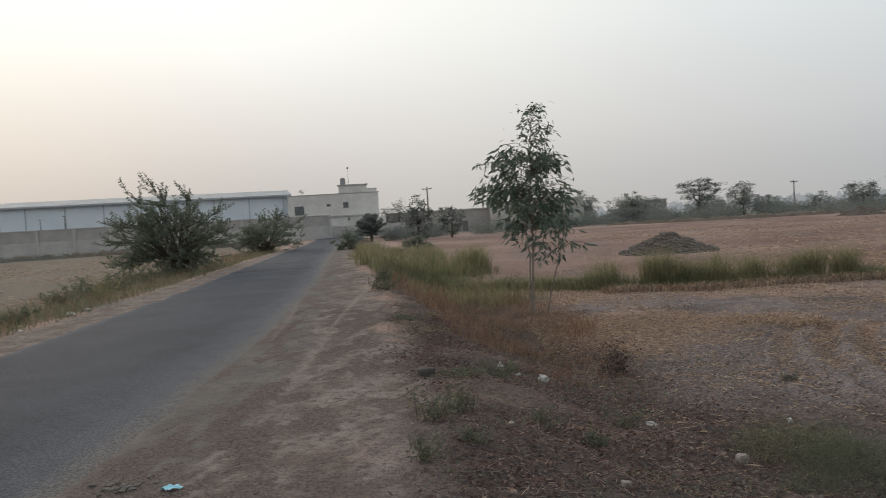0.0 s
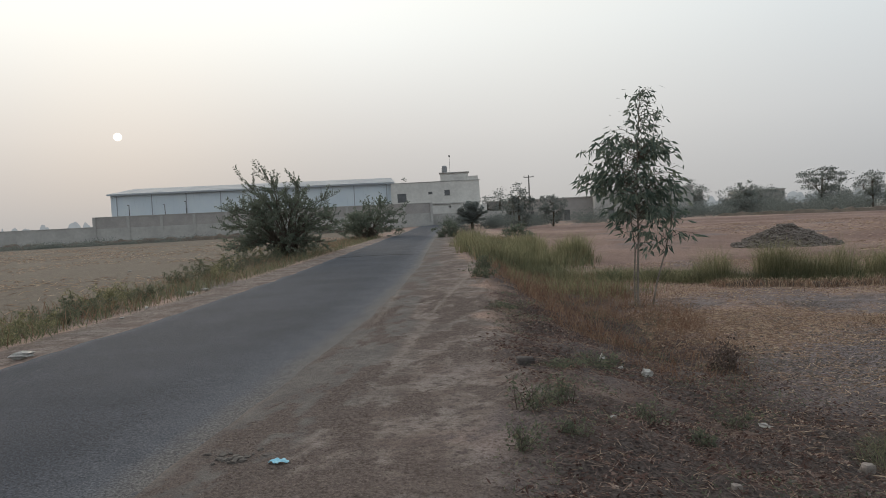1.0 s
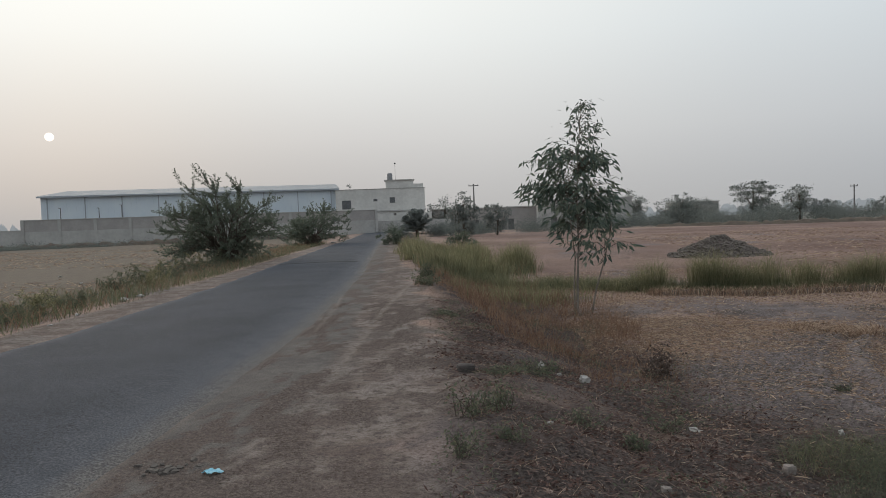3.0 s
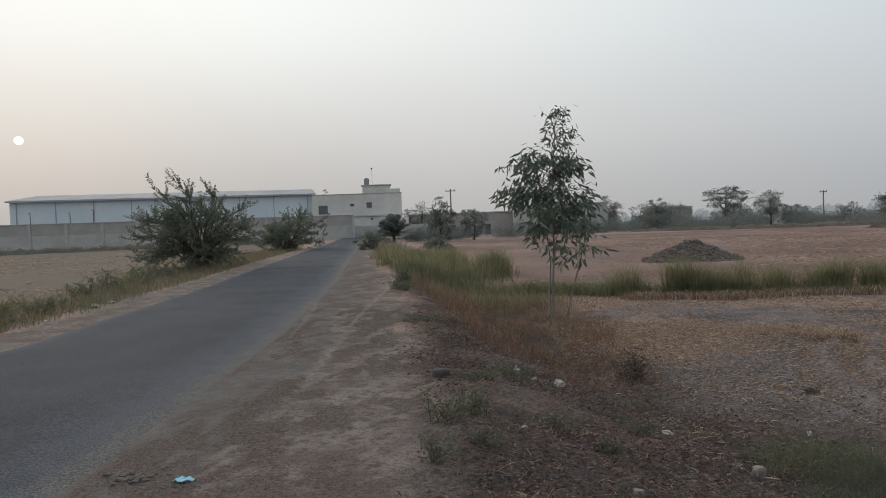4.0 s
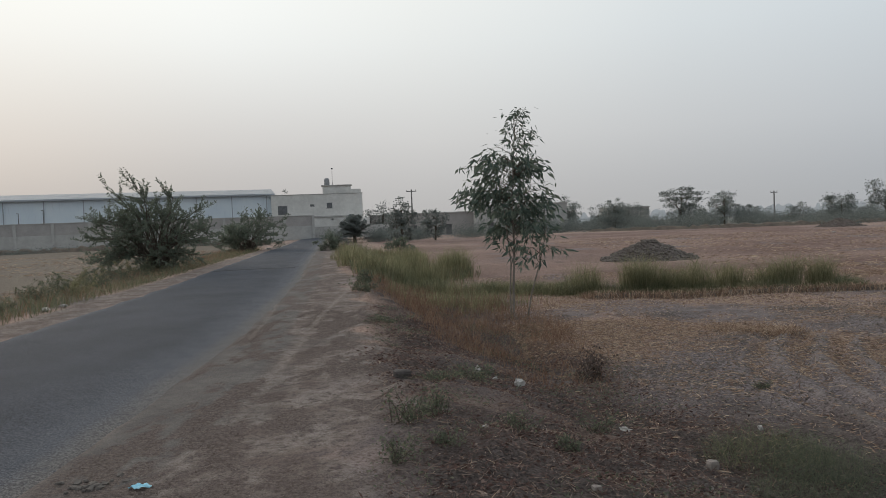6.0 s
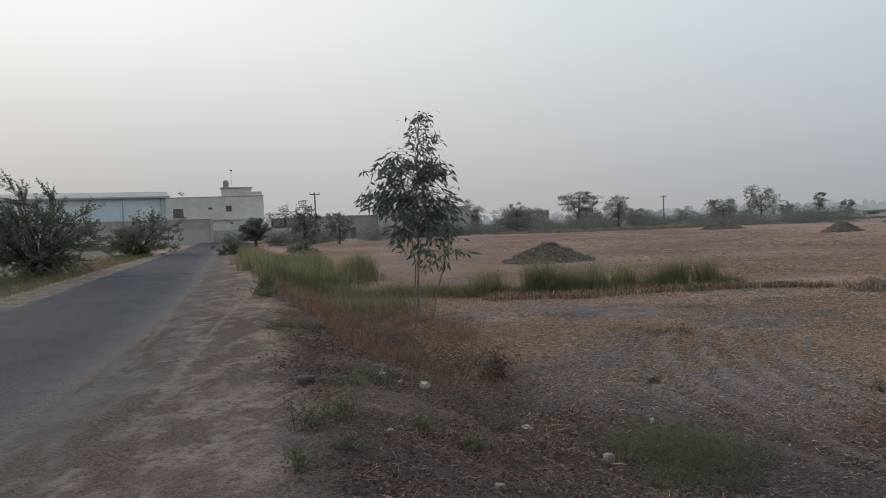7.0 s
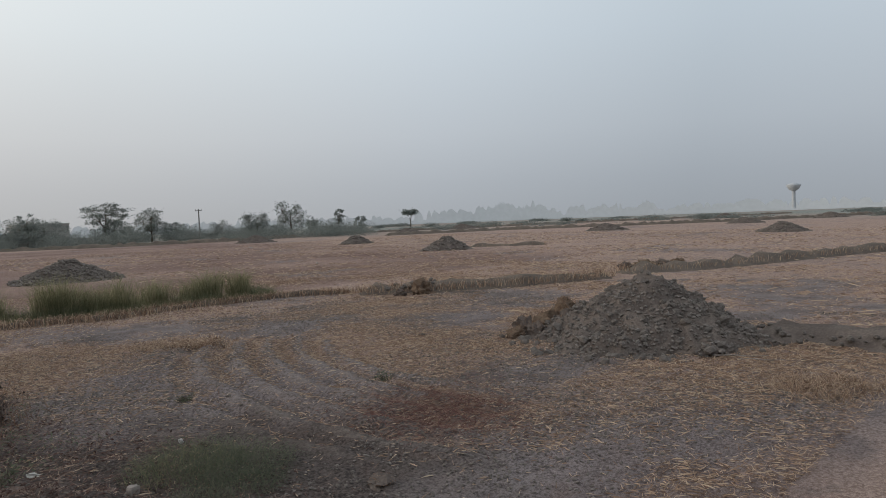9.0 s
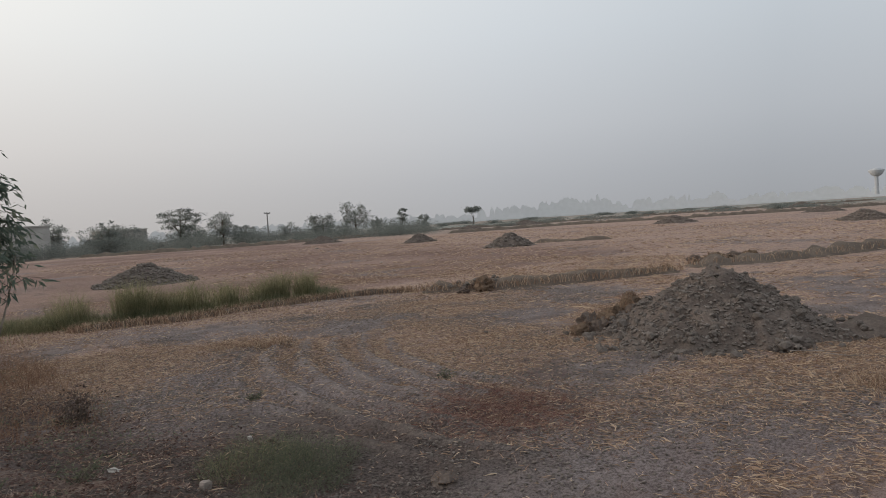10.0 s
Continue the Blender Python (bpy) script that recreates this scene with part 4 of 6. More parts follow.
def warehouse():
    """Long sheet-clad shed. Local x runs along the front from its far-left corner, y goes back."""
    a, b = Vector((-73.4, 109.7, 0)), Vector((-26.6, 122.0, 0))
    L, D, E, Rg = (b - a).length, 30.0, 8.0, 9.7
    ob = thing("warehouse", (a.x, a.y, FIELD_L), "long pale blue sheet-metal warehouse with low gable roof", "warehouse", "", math.degrees(math.atan2(b.y - a.y, b.x - a.x)))
    part("front_wall", prism(0, L, 0, 0.2, 0, E), M_SHEET, ob)
    part("rear_wall", prism(0, L, D - 0.2, D, 0, E), M_SHEET, ob)
    for nm, x in (("gable_wall", 0.0), ("gable_wall", L - 0.2)):
        bm = bmesh.new()
        vs = [bm.verts.new((x + o, y, z)) for o in (0, 0.2) for y, z in ((0.2, 0), (D - 0.2, 0), (D - 0.2, E), (D / 2, Rg - 0.1), (0.2, E))]
        bm.faces.new(vs[:5])
        bm.faces.new(vs[5:][::-1])
        for i in range(5):
            j = (i + 1) % 5
            bm.faces.new((vs[j], vs[i], vs[5 + i], vs[5 + j]))
        part(nm, bm, M_SHEET, ob)
    for side in (0, 1):
        bm = bmesh.new()
        y0, y1 = (-0.5, D / 2) if side == 0 else (D + 0.5, D / 2)
        vs = [bm.verts.new((x, y, z)) for x in (-0.5, L + 0.5) for y, z in ((y0, E + 0.02), (y1, Rg), (y1, Rg + 0.12), (y0, E + 0.16))]
        bm.faces.new(vs[:4])
        bm.faces.new(vs[4:][::-1])
        for i in range(4):
            j = (i + 1) % 4
            bm.faces.new((vs[j], vs[i], vs[4 + i], vs[4 + j]))
        part("roof_slope", bm, M_ROOF, ob, "pale corrugated roof sheets")
    part("gutter", prism(-0.4, L + 0.4, -0.68, -0.5, E - 0.12, E + 0.05), M_TRIM, ob)
    for i in range(9):
        x = 1.0 + i * (L - 2.0) / 8
        part("downpipe", prism(x - 0.06, x + 0.06, -0.16, -0.02, 0, E - 0.2), M_TRIM, ob)


def boundary_wall():
    """Concrete compound wall in front of the shed: a low run and a taller one."""
    a, d = Vector((-99.0, 78.0, 0)), Vector((1, 0.42, 0)).normalized()
    ob = thing("boundary_wall", (a.x, a.y, FIELD_L - 0.05), "long grey concrete boundary wall with a taller section", "wall", "", math.degrees(math.atan2(d.y, d.x)))
    split, end = 37.0, 88.0
    part("low_run", prism(-60, split, 0, 0.25, 0, 2.5), M_CONCRETE, ob)
    part("low_coping", prism(-60, split, -0.06, 0.31, 2.5, 2.6), M_CONCRETE, ob)
    part("tall_run", prism(split, end, -0.02, 0.28, 0, 2.3), M_CONCRETE, ob)
    part("brick_course", prism(split, end, 0.03, 0.25, 2.3, 3.9), M_BRICK, ob, "pale weathered brick upper courses")
    part("tall_coping", prism(split, end, -0.05, 0.32, 3.9, 4.0), M_CONCRETE, ob)
    for i in range(12):
        x = split + 0.2 + i * (end - split - 0.4) / 11
        part("pier", prism(x - 0.2, x + 0.2, -0.14, -0.02, 0, 3.9), M_CONCRETE, ob)


def house():
    """Two-storey flat-roofed house at the road's far end; local x along its front."""
    ob = thing("house", (-26.6, 121.0, -0.1), "two-storey unpainted concrete house with stair tower and water tank", "house", "", 8.0)
    W, D, H = 15.8, 9.0, 7.7
    holes = [(1.9, 5.1, 1.6, 1.5), (7.0, 5.8, 0.7, 0.35), (10.0, 5.7, 0.95, 0.95), (4.6, 2.0, 1.3, 1.2), (10.4, 3.2, 0.35, 0.35)]
    part("front_wall", wall_with_openings(0, W, 0, H, 0, 0.25, holes), M_PLASTER, ob)
    for h in holes[:4]:
        window_in(ob, *h, 0.08)
    part("side_wall", prism(0, 0.25, 0.25, D, 0, H), M_PLASTER, ob)
    part("side_wall", prism(W - 0.25, W, 0.25, D, 0, H), M_PLASTER, ob)
    part("rear_wall", prism(0.25, W - 0.25, D - 0.25, D, 0, H), M_PLASTER, ob)
    part("roof", prism(0.25, W - 0.25, 0.25, D - 0.25, H - 1.0, H - 0.8), M_CONCRETE, ob)
    part("string_course", prism(-0.1, W + 0.1, -0.25, -0.002, 3.7, 3.9), M_CONCRETE, ob)
    part("parapet_cap", prism(-0.08, W + 0.08, -0.08, 0.33, H, H + 0.1), M_CONCRETE, ob)
    tower = part("stair_tower", prism(8.9, 13.9, 1.0, 4.5, H - 0.8, H + 1.5), M_PLASTER, ob)
    part("roof_slab", prism(8.7, 14.1, 0.8, 4.7, H + 1.5, H + 1.65), M_CONCRETE, tower)
    part("corner_post", prism(W - 2.2, W - 0.2, 0.4, 2.0, H + 0.1, H + 0.8), M_PLASTER, ob)
    part("front_porch", prism(W - 4.0, W + 1.0, -2.2, -0.3, 0, 3.3), M_PLASTER, ob)
    part("yard_wall", prism(-3.0, W + 4, -7.0, -6.75, 0, 2.0), M_CONCRETE, ob)
    v, f = tube([(9.7, 2.0, H + 1.6), (9.7, 2.0, H + 2.6), (9.7, 2.0, H + 2.85), (9.7, 2.0, H + 2.95)], [0.5, 0.5, 0.4, 0.15], 14)
    np_part("water_tank", v, f, M_TANK, ob, "round plastic water tank", True)
    v, f = tube([(10.7, 2.0, H + 1.6), (10.7, 2.0, H + 4.6)], [0.03, 0.02], 5)
    np_part("aerial_mast", v, f, M_STEEL, ob)
    part("aerial_bracket", prism(10.55, 10.85, 1.9, 2.1, H + 4.5, H + 4.75), M_STEEL, ob)


def low_building(x, y, w, d, h, material, label, turn=0.0, doors=1):
    ob = thing("low_building", (x, y, FIELD_R - 0.1), label, "building", "low farm buildings", turn)
    holes = [(w * (i + 0.5) / doors - w * 0.08, 1.1 + 0.1, 1.1, 2.0) for i in range(doors)]
    part("front_wall", wall_with_openings(0, w, 0, h, 0, 0.25, holes), material, ob)
    part("side_wall", prism(0, 0.25, 0.25, d, 0, h), material, ob)
    part("side_wall", prism(w - 0.25, w, 0.25, d, 0, h), material, ob)
    part("rear_wall", prism(0.25, w - 0.25, d - 0.25, d, 0, h), material, ob)
    part("roof", prism(-0.2, w + 0.2, -0.2, d + 0.2, h, h + 0.2), M_CONCRETE, ob)
    for hx, hz, hw, hh in holes:
        part("door", prism(hx - hw / 2 + 0.02, hx + hw / 2 - 0.02, 0.12, 0.17, hz - hh / 2, hz + hh / 2 - 0.02), M_STEEL, ob)


def utility_pole(x, y, h, arm, label):
    z = float(land(x, y)) - 0.3
    ob = thing("utility_pole", (x, y, z), label, "utility pole", "power poles")
    v, f = tube([(0, 0, 0), (0, 0, h)], [0.16, 0.1], 8)
    np_part("shaft", v, f, M_POLE, ob)
    bar = part("crossarm", prism(-arm / 2, arm / 2, -0.06, 0.06, h - 0.35, h - 0.22), M_STEEL, ob)
    for o in (-0.45, 0.0, 0.45):
        v, f = tube([(o * arm, 0, h - 0.22), (o * arm, 0, h - 0.05), (o * arm, 0, h + 0.02)], [0.05, 0.06, 0.02], 6)
        np_part("insulator", v, f, M_POLE, bar)


def water_tower(x, y, h):
    ob = thing("water_tower", (x, y, -0.8), "distant concrete water tower with a wide bowl", "water tower")
    v, f = tube([(0, 0, 0), (0, 0, h * 0.3), (0, 0, h * 0.72)], [1.1, 0.9, 0.85], 14)
    np_part("shaft", v, f, M_TOWER, ob, "", True)
    v, f = tube([(0, 0, h * 0.7), (0, 0, h * 0.76), (0, 0, h * 0.9), (0, 0, h * 0.93), (0, 0, h)], [1.0, 2.4, 3.5, 3.5, 0.4], 20)
    np_part("tank", v, f, M_TOWER, ob, "", True)


# the far end of the road
warehouse()
boundary_wall()
house()
low_building(-10.5, 132.0, 20.0, 6.0, 4.3, M_BRICK, "long low brown brick farm building with flat roof", 0.0, 3)
low_building(5.0, 138.0, 5.0, 5.0, 4.4, M_TOWER, "small pale plastered farm building with flat roof", 0.0, 1)
low_building(9.3, 127.0, 17.0, 7.0, 5.2, M_CONCRETE, "weathered plastered farm building with flat roof behind trees", 0.0, 2)
low_building(44.0, 165.0, 10.0, 7.0, 4.4, M_BRICK, "brown flat-roofed farm building beyond the fields", 0.0, 1)
utility_pole(-2.0, 112.0, 8.2, 1.6, "concrete power pole with a crossarm above the bushes")
utility_pole(62.0, 121.0, 6.0, 1.2, "distant concrete power pole with a short crossarm")
water_tower(384.0, 114.0, 14.0)


def lamp_post(x, y, h):
    """A thin steel post with a short arm behind the compound wall."""
    ob = thing("lamp_post", (x, y, FIELD_L - 0.1), "thin dull steel lamp post behind the boundary wall", "lamp post", "posts behind the wall")
    np_part("shaft", *tube([(0, 0, 0), (0, 0, h * 0.6), (0, 0, h)], [0.09, 0.07, 0.05], 7), M_STEEL, ob)
    part("arm", prism(-0.04, 0.04, -0.5, 0.05, h - 0.06, h + 0.02), M_STEEL, ob)


for px, py, ph in ((-57.6, 99.5, 5.7), (-54.9, 101.0, 6.1), (-61.9, 96.9, 5.8)):
    lamp_post(px * 1.02, py * 1.02, ph)

# trees and bushes
eucalyptus((1.87, 15.0, float(land(1.87, 15.0))))
thorn_bush((-12.4, 32.0, FIELD_L), 7.4, 4.9, 71, "large sprawling thorn bush with feathery grey-green foliage beside the road", 76, 8, 0.10, -0.16)
thorn_bush((-14.2, 55.5, FIELD_L), 8.2, 4.0, 72, "broad low thorn bush with drooping branches beside the road", 50, 8, 0.15, 0.25)
thorn_bush((-6.5, 48.0, -0.3), 2.6, 2.2, 73, "small dark thorn bush on the road verge", 22, 8, 0.11, -0.2)
thorn_bush((-1.9, 52.0, -0.6), 3.4, 1.6, 76, "low dark thorn bush behind the tall grass", 22, 8, 0.12, 0.0)
date_palm((-9.8, 96.0, -0.5), 4.2, 5.6)
field_tree((-2.8, 82.0, -0.6), 5.6, 3.6, 81, "slender leafy tree beside the brick building", "upright", 56)
field_tree((1.3, 92.0, -0.6), 4.6, 4.2, 82, "low leafy tree in front of the farm buildings", "round", 50)
field_tree((-7.5, 125.0, -0.6), 6.3, 8.0, 83, "wide hazy tree behind the house", "mass", 90)
field_tree((28.5, 140.0, -0.6), 6.9, 7.0, 84, "dense dark tree at the field's far edge", "round", 110)
field_tree((34.5, 125.0, -0.6), 5.9, 4.4, 85, "upright bushy tree at the field's far edge", "upright", 64)
field_tree((45.6, 122.0, -0.6), 6.9, 8.0, 86, "flat-topped spreading tree with layered branches", "layered", 80)
field_tree((46.8, 121.0, -0.6), 3.6, 7.6, 104, "low dense tree beneath a spreading tree", "mass", 80)
field_tree((55.2, 126.0, -0.6), 6.4, 6.0, 87, "round-headed tree beside a farm plot", "round", 84)
field_tree((59.0, 124.0, -0.6), 3.6, 4.6, 105, "low rounded tree beside a round-headed tree", "mass", 56)
field_tree((65.5, 119.0, -0.6), 3.4, 5.0, 88, "low scrubby tree on the field edge", "mass", 40)
field_tree((73.8, 120.5, -0.6), 5.0, 5.8, 89, "broad dark tree with a low crown", "broad", 80)
field_tree((84.8, 125.0, -0.6), 7.3, 6.6, 90, "tall twin-crowned tree on the field edge", "twin", 84)
field_tree((91.2, 126.0, -0.6), 4.2, 3.4, 91, "small round tree on the field edge", "round", 40)
field_tree((98.0, 125.5, -0.6), 5.3, 3.2, 92, "thin open-crowned tree on the field edge", "tiered", 30)
field_tree((106.5, 128.0, -0.6), 4.0, 3.0, 93, "small dark tree on the field edge", "round", 34)
field_tree((125.5, 130.5, -0.6), 5.2, 5.4, 94, "lone umbrella-shaped tree on the plain", "umbrella", 60)

field_tree((41.0, 138.0, -0.6), 5.0, 7.5, 99, "wide dense tree in a hazy clump", "mass", 90)
field_tree((31.0, 112.0, -0.6), 2.8, 6.0, 100, "low bushy tree at the field's far edge", "mass", 60)
field_tree((50.5, 128.0, -0.6), 4.2, 6.0, 102, "low bushy tree at the field's far edge", "mass", 60)
field_tree((36.5, 135.0, -0.6), 5.4, 8.0, 97, "wide dense tree in a hazy clump", "mass", 90)
field_tree((21.5, 138.0, -0.6), 5.6, 7.0, 98, "wide dense tree in a hazy clump", "mass", 84)

field_tree((-28.0, 141.0, -0.6), 10.2, 5.0, 103, "hazy tree rising behind the house roof", "upright", 60)


def far_woods():
    """The plain's edge, beyond the fields: two belts of trees, their haze painted into colour and glow."""
    az = np.linspace(-80, 112, 5200)
    rg = np.random.default_rng(95)
    for r, n, low, high in ((470, 620, 3.5, 7.0), (360, 420, 1.8, 3.6)):
        h = np.full(len(az), low * 0.55)
        for c, w, t in zip(rg.uniform(-80, 112, n), rg.uniform(0.12, 0.55, n), rg.uniform(low, high, n)):
            if r > 400 and (44 < c < 61 or -45 < c < -37):
                w, t = w * 0.9, t * 1.35
            k = np.abs(az - c) < w
            q = (az[k] - c) / w
            h[k] = np.maximum(h[k], t * (1 - q ** 2) ** 0.4 * (0.9 + 0.12 * vnoise(az[k], 0 * q, 0.07, 303)))
        if r > 400:
            # single large crowns and pointed trees that stand above the belt
            for c, w, t in ((47.2, 0.5, 9.0), (48.4, 0.4, 8.0), (49.7, 0.6, 10.5), (50.4, 0.35, 11.0), (51.6, 1.2, 12.2), (52.9, 0.5, 8.5), (53.5, 0.35, 10.5), (54.0, 0.3, 12.6),
                            (54.5, 0.5, 10.5), (45.4, 0.25, 8.6), (46.1, 0.3, 7.5), (59.0, 0.9, 6.5), (63.0, 0.8, 9.5), (66.6, 0.5, 6.0), (70.5, 1.1, 8.0), (-36.3, 0.5, 10.5), (-35.5, 0.4, 9.5)):
                k = np.abs(az - c) < w
                q = (az[k] - c) / w
                h[k] = np.maximum(h[k], t * (1 - q ** 2) ** (0.4 if w > 0.45 else 0.8) * (0.92 + 0.12 * vnoise(az[k], 0 * q, 0.05, 304)))
        a = np.radians(az)
        foot = np.stack([r * np.sin(a), r * np.cos(a), np.full(len(a), -1.5)], 1)
        top = foot + np.stack([0 * a, 0 * a, h + 0.9], 1)
        k = np.arange(len(a) - 1)
        f = np.stack([k, k + 1, k + 1 + len(a), k + len(a)], 1)
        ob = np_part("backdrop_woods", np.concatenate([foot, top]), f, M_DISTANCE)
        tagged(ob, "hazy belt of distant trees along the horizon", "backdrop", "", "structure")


def field_scrub():
    """Scrub along the far field edges and in front of the farm buildings."""
    rg = np.random.default_rng(96)
    pos, size = [], []
    for az, dist, w, h, n in ([(rg.uniform(8, 40), rg.uniform(108, 150), rg.uniform(4, 9), rg.uniform(1.6, 3.2), 1500) for i in range(60)]
                              + [(rg.uniform(-8, 13), rg.uniform(96, 122), rg.uniform(3, 7), rg.uniform(1.6, 3.0), 1500) for i in range(26)]
                              + [(rg.uniform(-42, -16), rg.uniform(98, 106), rg.uniform(3, 6), rg.uniform(0.8, 1.8), 900) for i in range(12)]
                              + [(a, rg.uniform(99.5, 101.5), rg.uniform(4, 7), rg.uniform(0.9, 1.5), 700) for a in np.linspace(-46, -17, 34)]
                              + [(rg.uniform(38, 100), rg.uniform(125, 260), rg.uniform(4, 10), rg.uniform(0.6, 1.4), 700) for i in range(64)]):
        a = radians(az)
        d = rg.normal(size=(n, 3))
        d = d / np.linalg.norm(d, axis=1)[:, None] * rg.uniform(0, 1, (n, 1)) ** 0.5 * (1 + 0.2 * np.sin(d[:, :1] * 4)) * [w * 0.5, w * 0.5, h * 0.62]
        p = d + [dist * math.sin(a), dist * math.cos(a), -0.6 + h * 0.3]
        pos.append(p[p[:, 2] > -0.7])
        size.append(np.full(len(pos[-1]), dist * 0.0013))
    pos, size = np.concatenate(pos), np.concatenate(size)
    n = len(pos)
    v, f = leaves(pos, rg.normal(size=(n, 3)), size * rg.uniform(0.6, 1.5, n), size * 0.4, True)
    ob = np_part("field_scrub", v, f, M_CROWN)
    tagged(ob, "haze-paled grey-green scrub along the far field edges", "scrub", "", "stuff")


far_woods()
field_scrub()

# earth heaps and bunds on the fields
earth_heap(10.85, 33.3, 4.15, 1.07, 101, "grey-brown heap of dug earth on the stubble", 1.1, 0, 280, 0.2, 2200)
for i, (x, y, w, h) in enumerate([(34.6, 32.4, 3.3, 1.05), (44.0, 53.6, 3.4, 1.0), (60.8, 18.8, 3.9, 0.95), (95.8, 34.5, 4.4, 0.9), (74.0, 43.0, 4.4, 0.95),
                                  (80.0, 84.0, 4.4, 1.0), (48.5, 79.5, 4.4, 1.1), (105.0, 94.0, 7.0, 1.1), (148.0, 57.5, 6.0, 1.2), (121.0, 30.5, 5.0, 1.0)]):
    earth_heap(x, y, w, h, 110 + i, "distant heap of dug earth on the stubble field", 1.2, 25 * i, 24, 0.25)
bund([(13.0, 15.6), (14.4, 13.9), (16.4, 12.9), (19.9, 11.5)], 0.9, 0.34, 121, "low earth bund with dry grass between stubble fields", 2200)
bund([(21.5, 11.9), (24.2, 10.2), (26.2, 9.5), (30.5, 8.2), (36, 6.4), (60, 1)], 1.3, 0.38, 122, "earth bund with dry grass across the stubble", 2600)
bund([(4.2, 17.9), (6.2, 17.2), (8.6, 17.7), (11.9, 17.1), (13.0, 16.2)], 0.36, 0.15, 123, "narrow pale bund edge below the green grass", 3600, M_STRAW)
bund([(26.0, 108), (37.5, 98.5), (52.5, 95), (68, 98)], 2.2, 0.6, 124, "long scrubby bund at the field's far edge", 2500, M_DARKGRASS)
bund([(68, 76), (86, 69), (96, 54), (109, 41), (160, 20)], 2.0, 0.55, 125, "long scrubby bund across the far fields", 2000, M_DARKGRASS)
bund([(38, 33.2), (41, 28.6)], 0.8, 0.25, 126, "short spoil ridge beside an earth heap", 100)
bund([(-140, 52), (-64, 82), (-22, 98)], 1.6, 0.7, 127, "overgrown bund in front of the boundary wall", 3500, M_DARKGRASS)
bund([(60, 110), (90, 104), (130, 92), (200, 60)], 2.0, 0.5, 128, "scrubby bund across the far plain", 1500, M_DARKGRASS)


# ---------- the near earth heap, with its clods ----------
def near_heap():
    x0, y0 = 10.9, 5.5
    ob = thing("earth_heap", (x0, y0, float(land(x0, y0)) - 0.03), "large heap of dug earth with loose clods on the stubble", "earth heap", "earth heaps on the fields", -25)
    v, f = heap_mesh(3.9, 1.20, 131, 1.05, 90)
    np_part("heap_body", v, f, M_MOUND, ob, "", True)
    rg = np.random.default_rng(131)
    spots = []
    for i in range(290):
        a, r = rg.uniform(0, 2 * math.pi), rg.uniform(0.05, 1.05) ** 0.55
        px, py = math.cos(a) * r * 2.1, math.sin(a) * r * 2.0
        k = int(np.argmin((v[:, 0] - px) ** 2 + (v[:, 1] - py) ** 2))
        s = rg.uniform(0.04, 0.13) * (0.65 + 0.75 * r) * (1.5 if rg.random() < 0.12 else 1)
        spots.append((px, py, max(float(v[k, 2]), 0.02) + s * 0.15, s))
    # big blocks at the heap's foot and along its side
    for i in range(14):
        a = rg.uniform(2.4, 3.9)
        spots.append((math.cos(a) * rg.uniform(1.9, 2.5), math.sin(a) * rg.uniform(1.9, 2.5), 0.07, rg.uniform(0.10, 0.22)))
    for i in range(7):
        px, py = rg.normal() * 0.14, rg.normal() * 0.14
        spots.append((px, py, float(heap_z(v, np.array([px]), np.array([py]))[0]) + 0.02, rg.uniform(0.06, 0.14)))
    clods_on(ob, spots)
    n = 9000
    a, r = rg.uniform(0, 2 * np.pi, n), rg.uniform(0.05, 1.08, n) ** 0.6
    px, py = np.cos(a) * r * 2.1, np.sin(a) * r * 2.0
    v2, f2 = crumbs(px, py, np.maximum(heap_z(v, px, py), 0.0), 0.008 + 0.040 * rg.random(n) ** 3, rg)
    np_part("crumb", v2, f2, M_CLOD, ob)["kind"] = "stuff"
    return ob


def brown_sod(x, y, size, seed, label):
    """A lump of rooted brown earth with a shag of dry grass on top."""
    rg = np.random.default_rng(seed)
    ob = thing("earth_sod", (x, y, float(land(x, y)) - 0.03), label, "earth sod", "sods of rooted earth", rg.uniform(0, 360))
    bm = bmesh.new()
    bmesh.ops.create_icosphere(bm, subdivisions=3, radius=0.5)
    for v in bm.verts:
        n = v.co.normalized()
        k = 1 + 0.5 * noise.noise(n * 2.3 + Vector((seed, 0, 0))) + 0.34 * noise.noise(n * 6.0 + Vector((0, seed, 0)))
        v.co = Vector((n.x * size[0] * 0.5 * k, n.y * size[1] * 0.5 * k, (n.z * 0.5 * k + 0.34) * size[2]))
    top = [tuple(v.co) for v in bm.verts if v.co.z > size[2] * 0.45]
    part("clod_body", bm, M_BROWNCLOD if seed % 2 else M_MOUND, ob)
    P = np.array(top)[rg.integers(0, len(top), 150)]
    v, f = blades(P[:, 0], P[:, 1], P[:, 2] - 0.01, rg.uniform(0.03, 0.09, 150) * size[2] / 0.4, np.full(150, 0.003), 1.2, rg)
    np_part("root_shag", v, f, M_DRY, ob)["kind"] = "stuff"


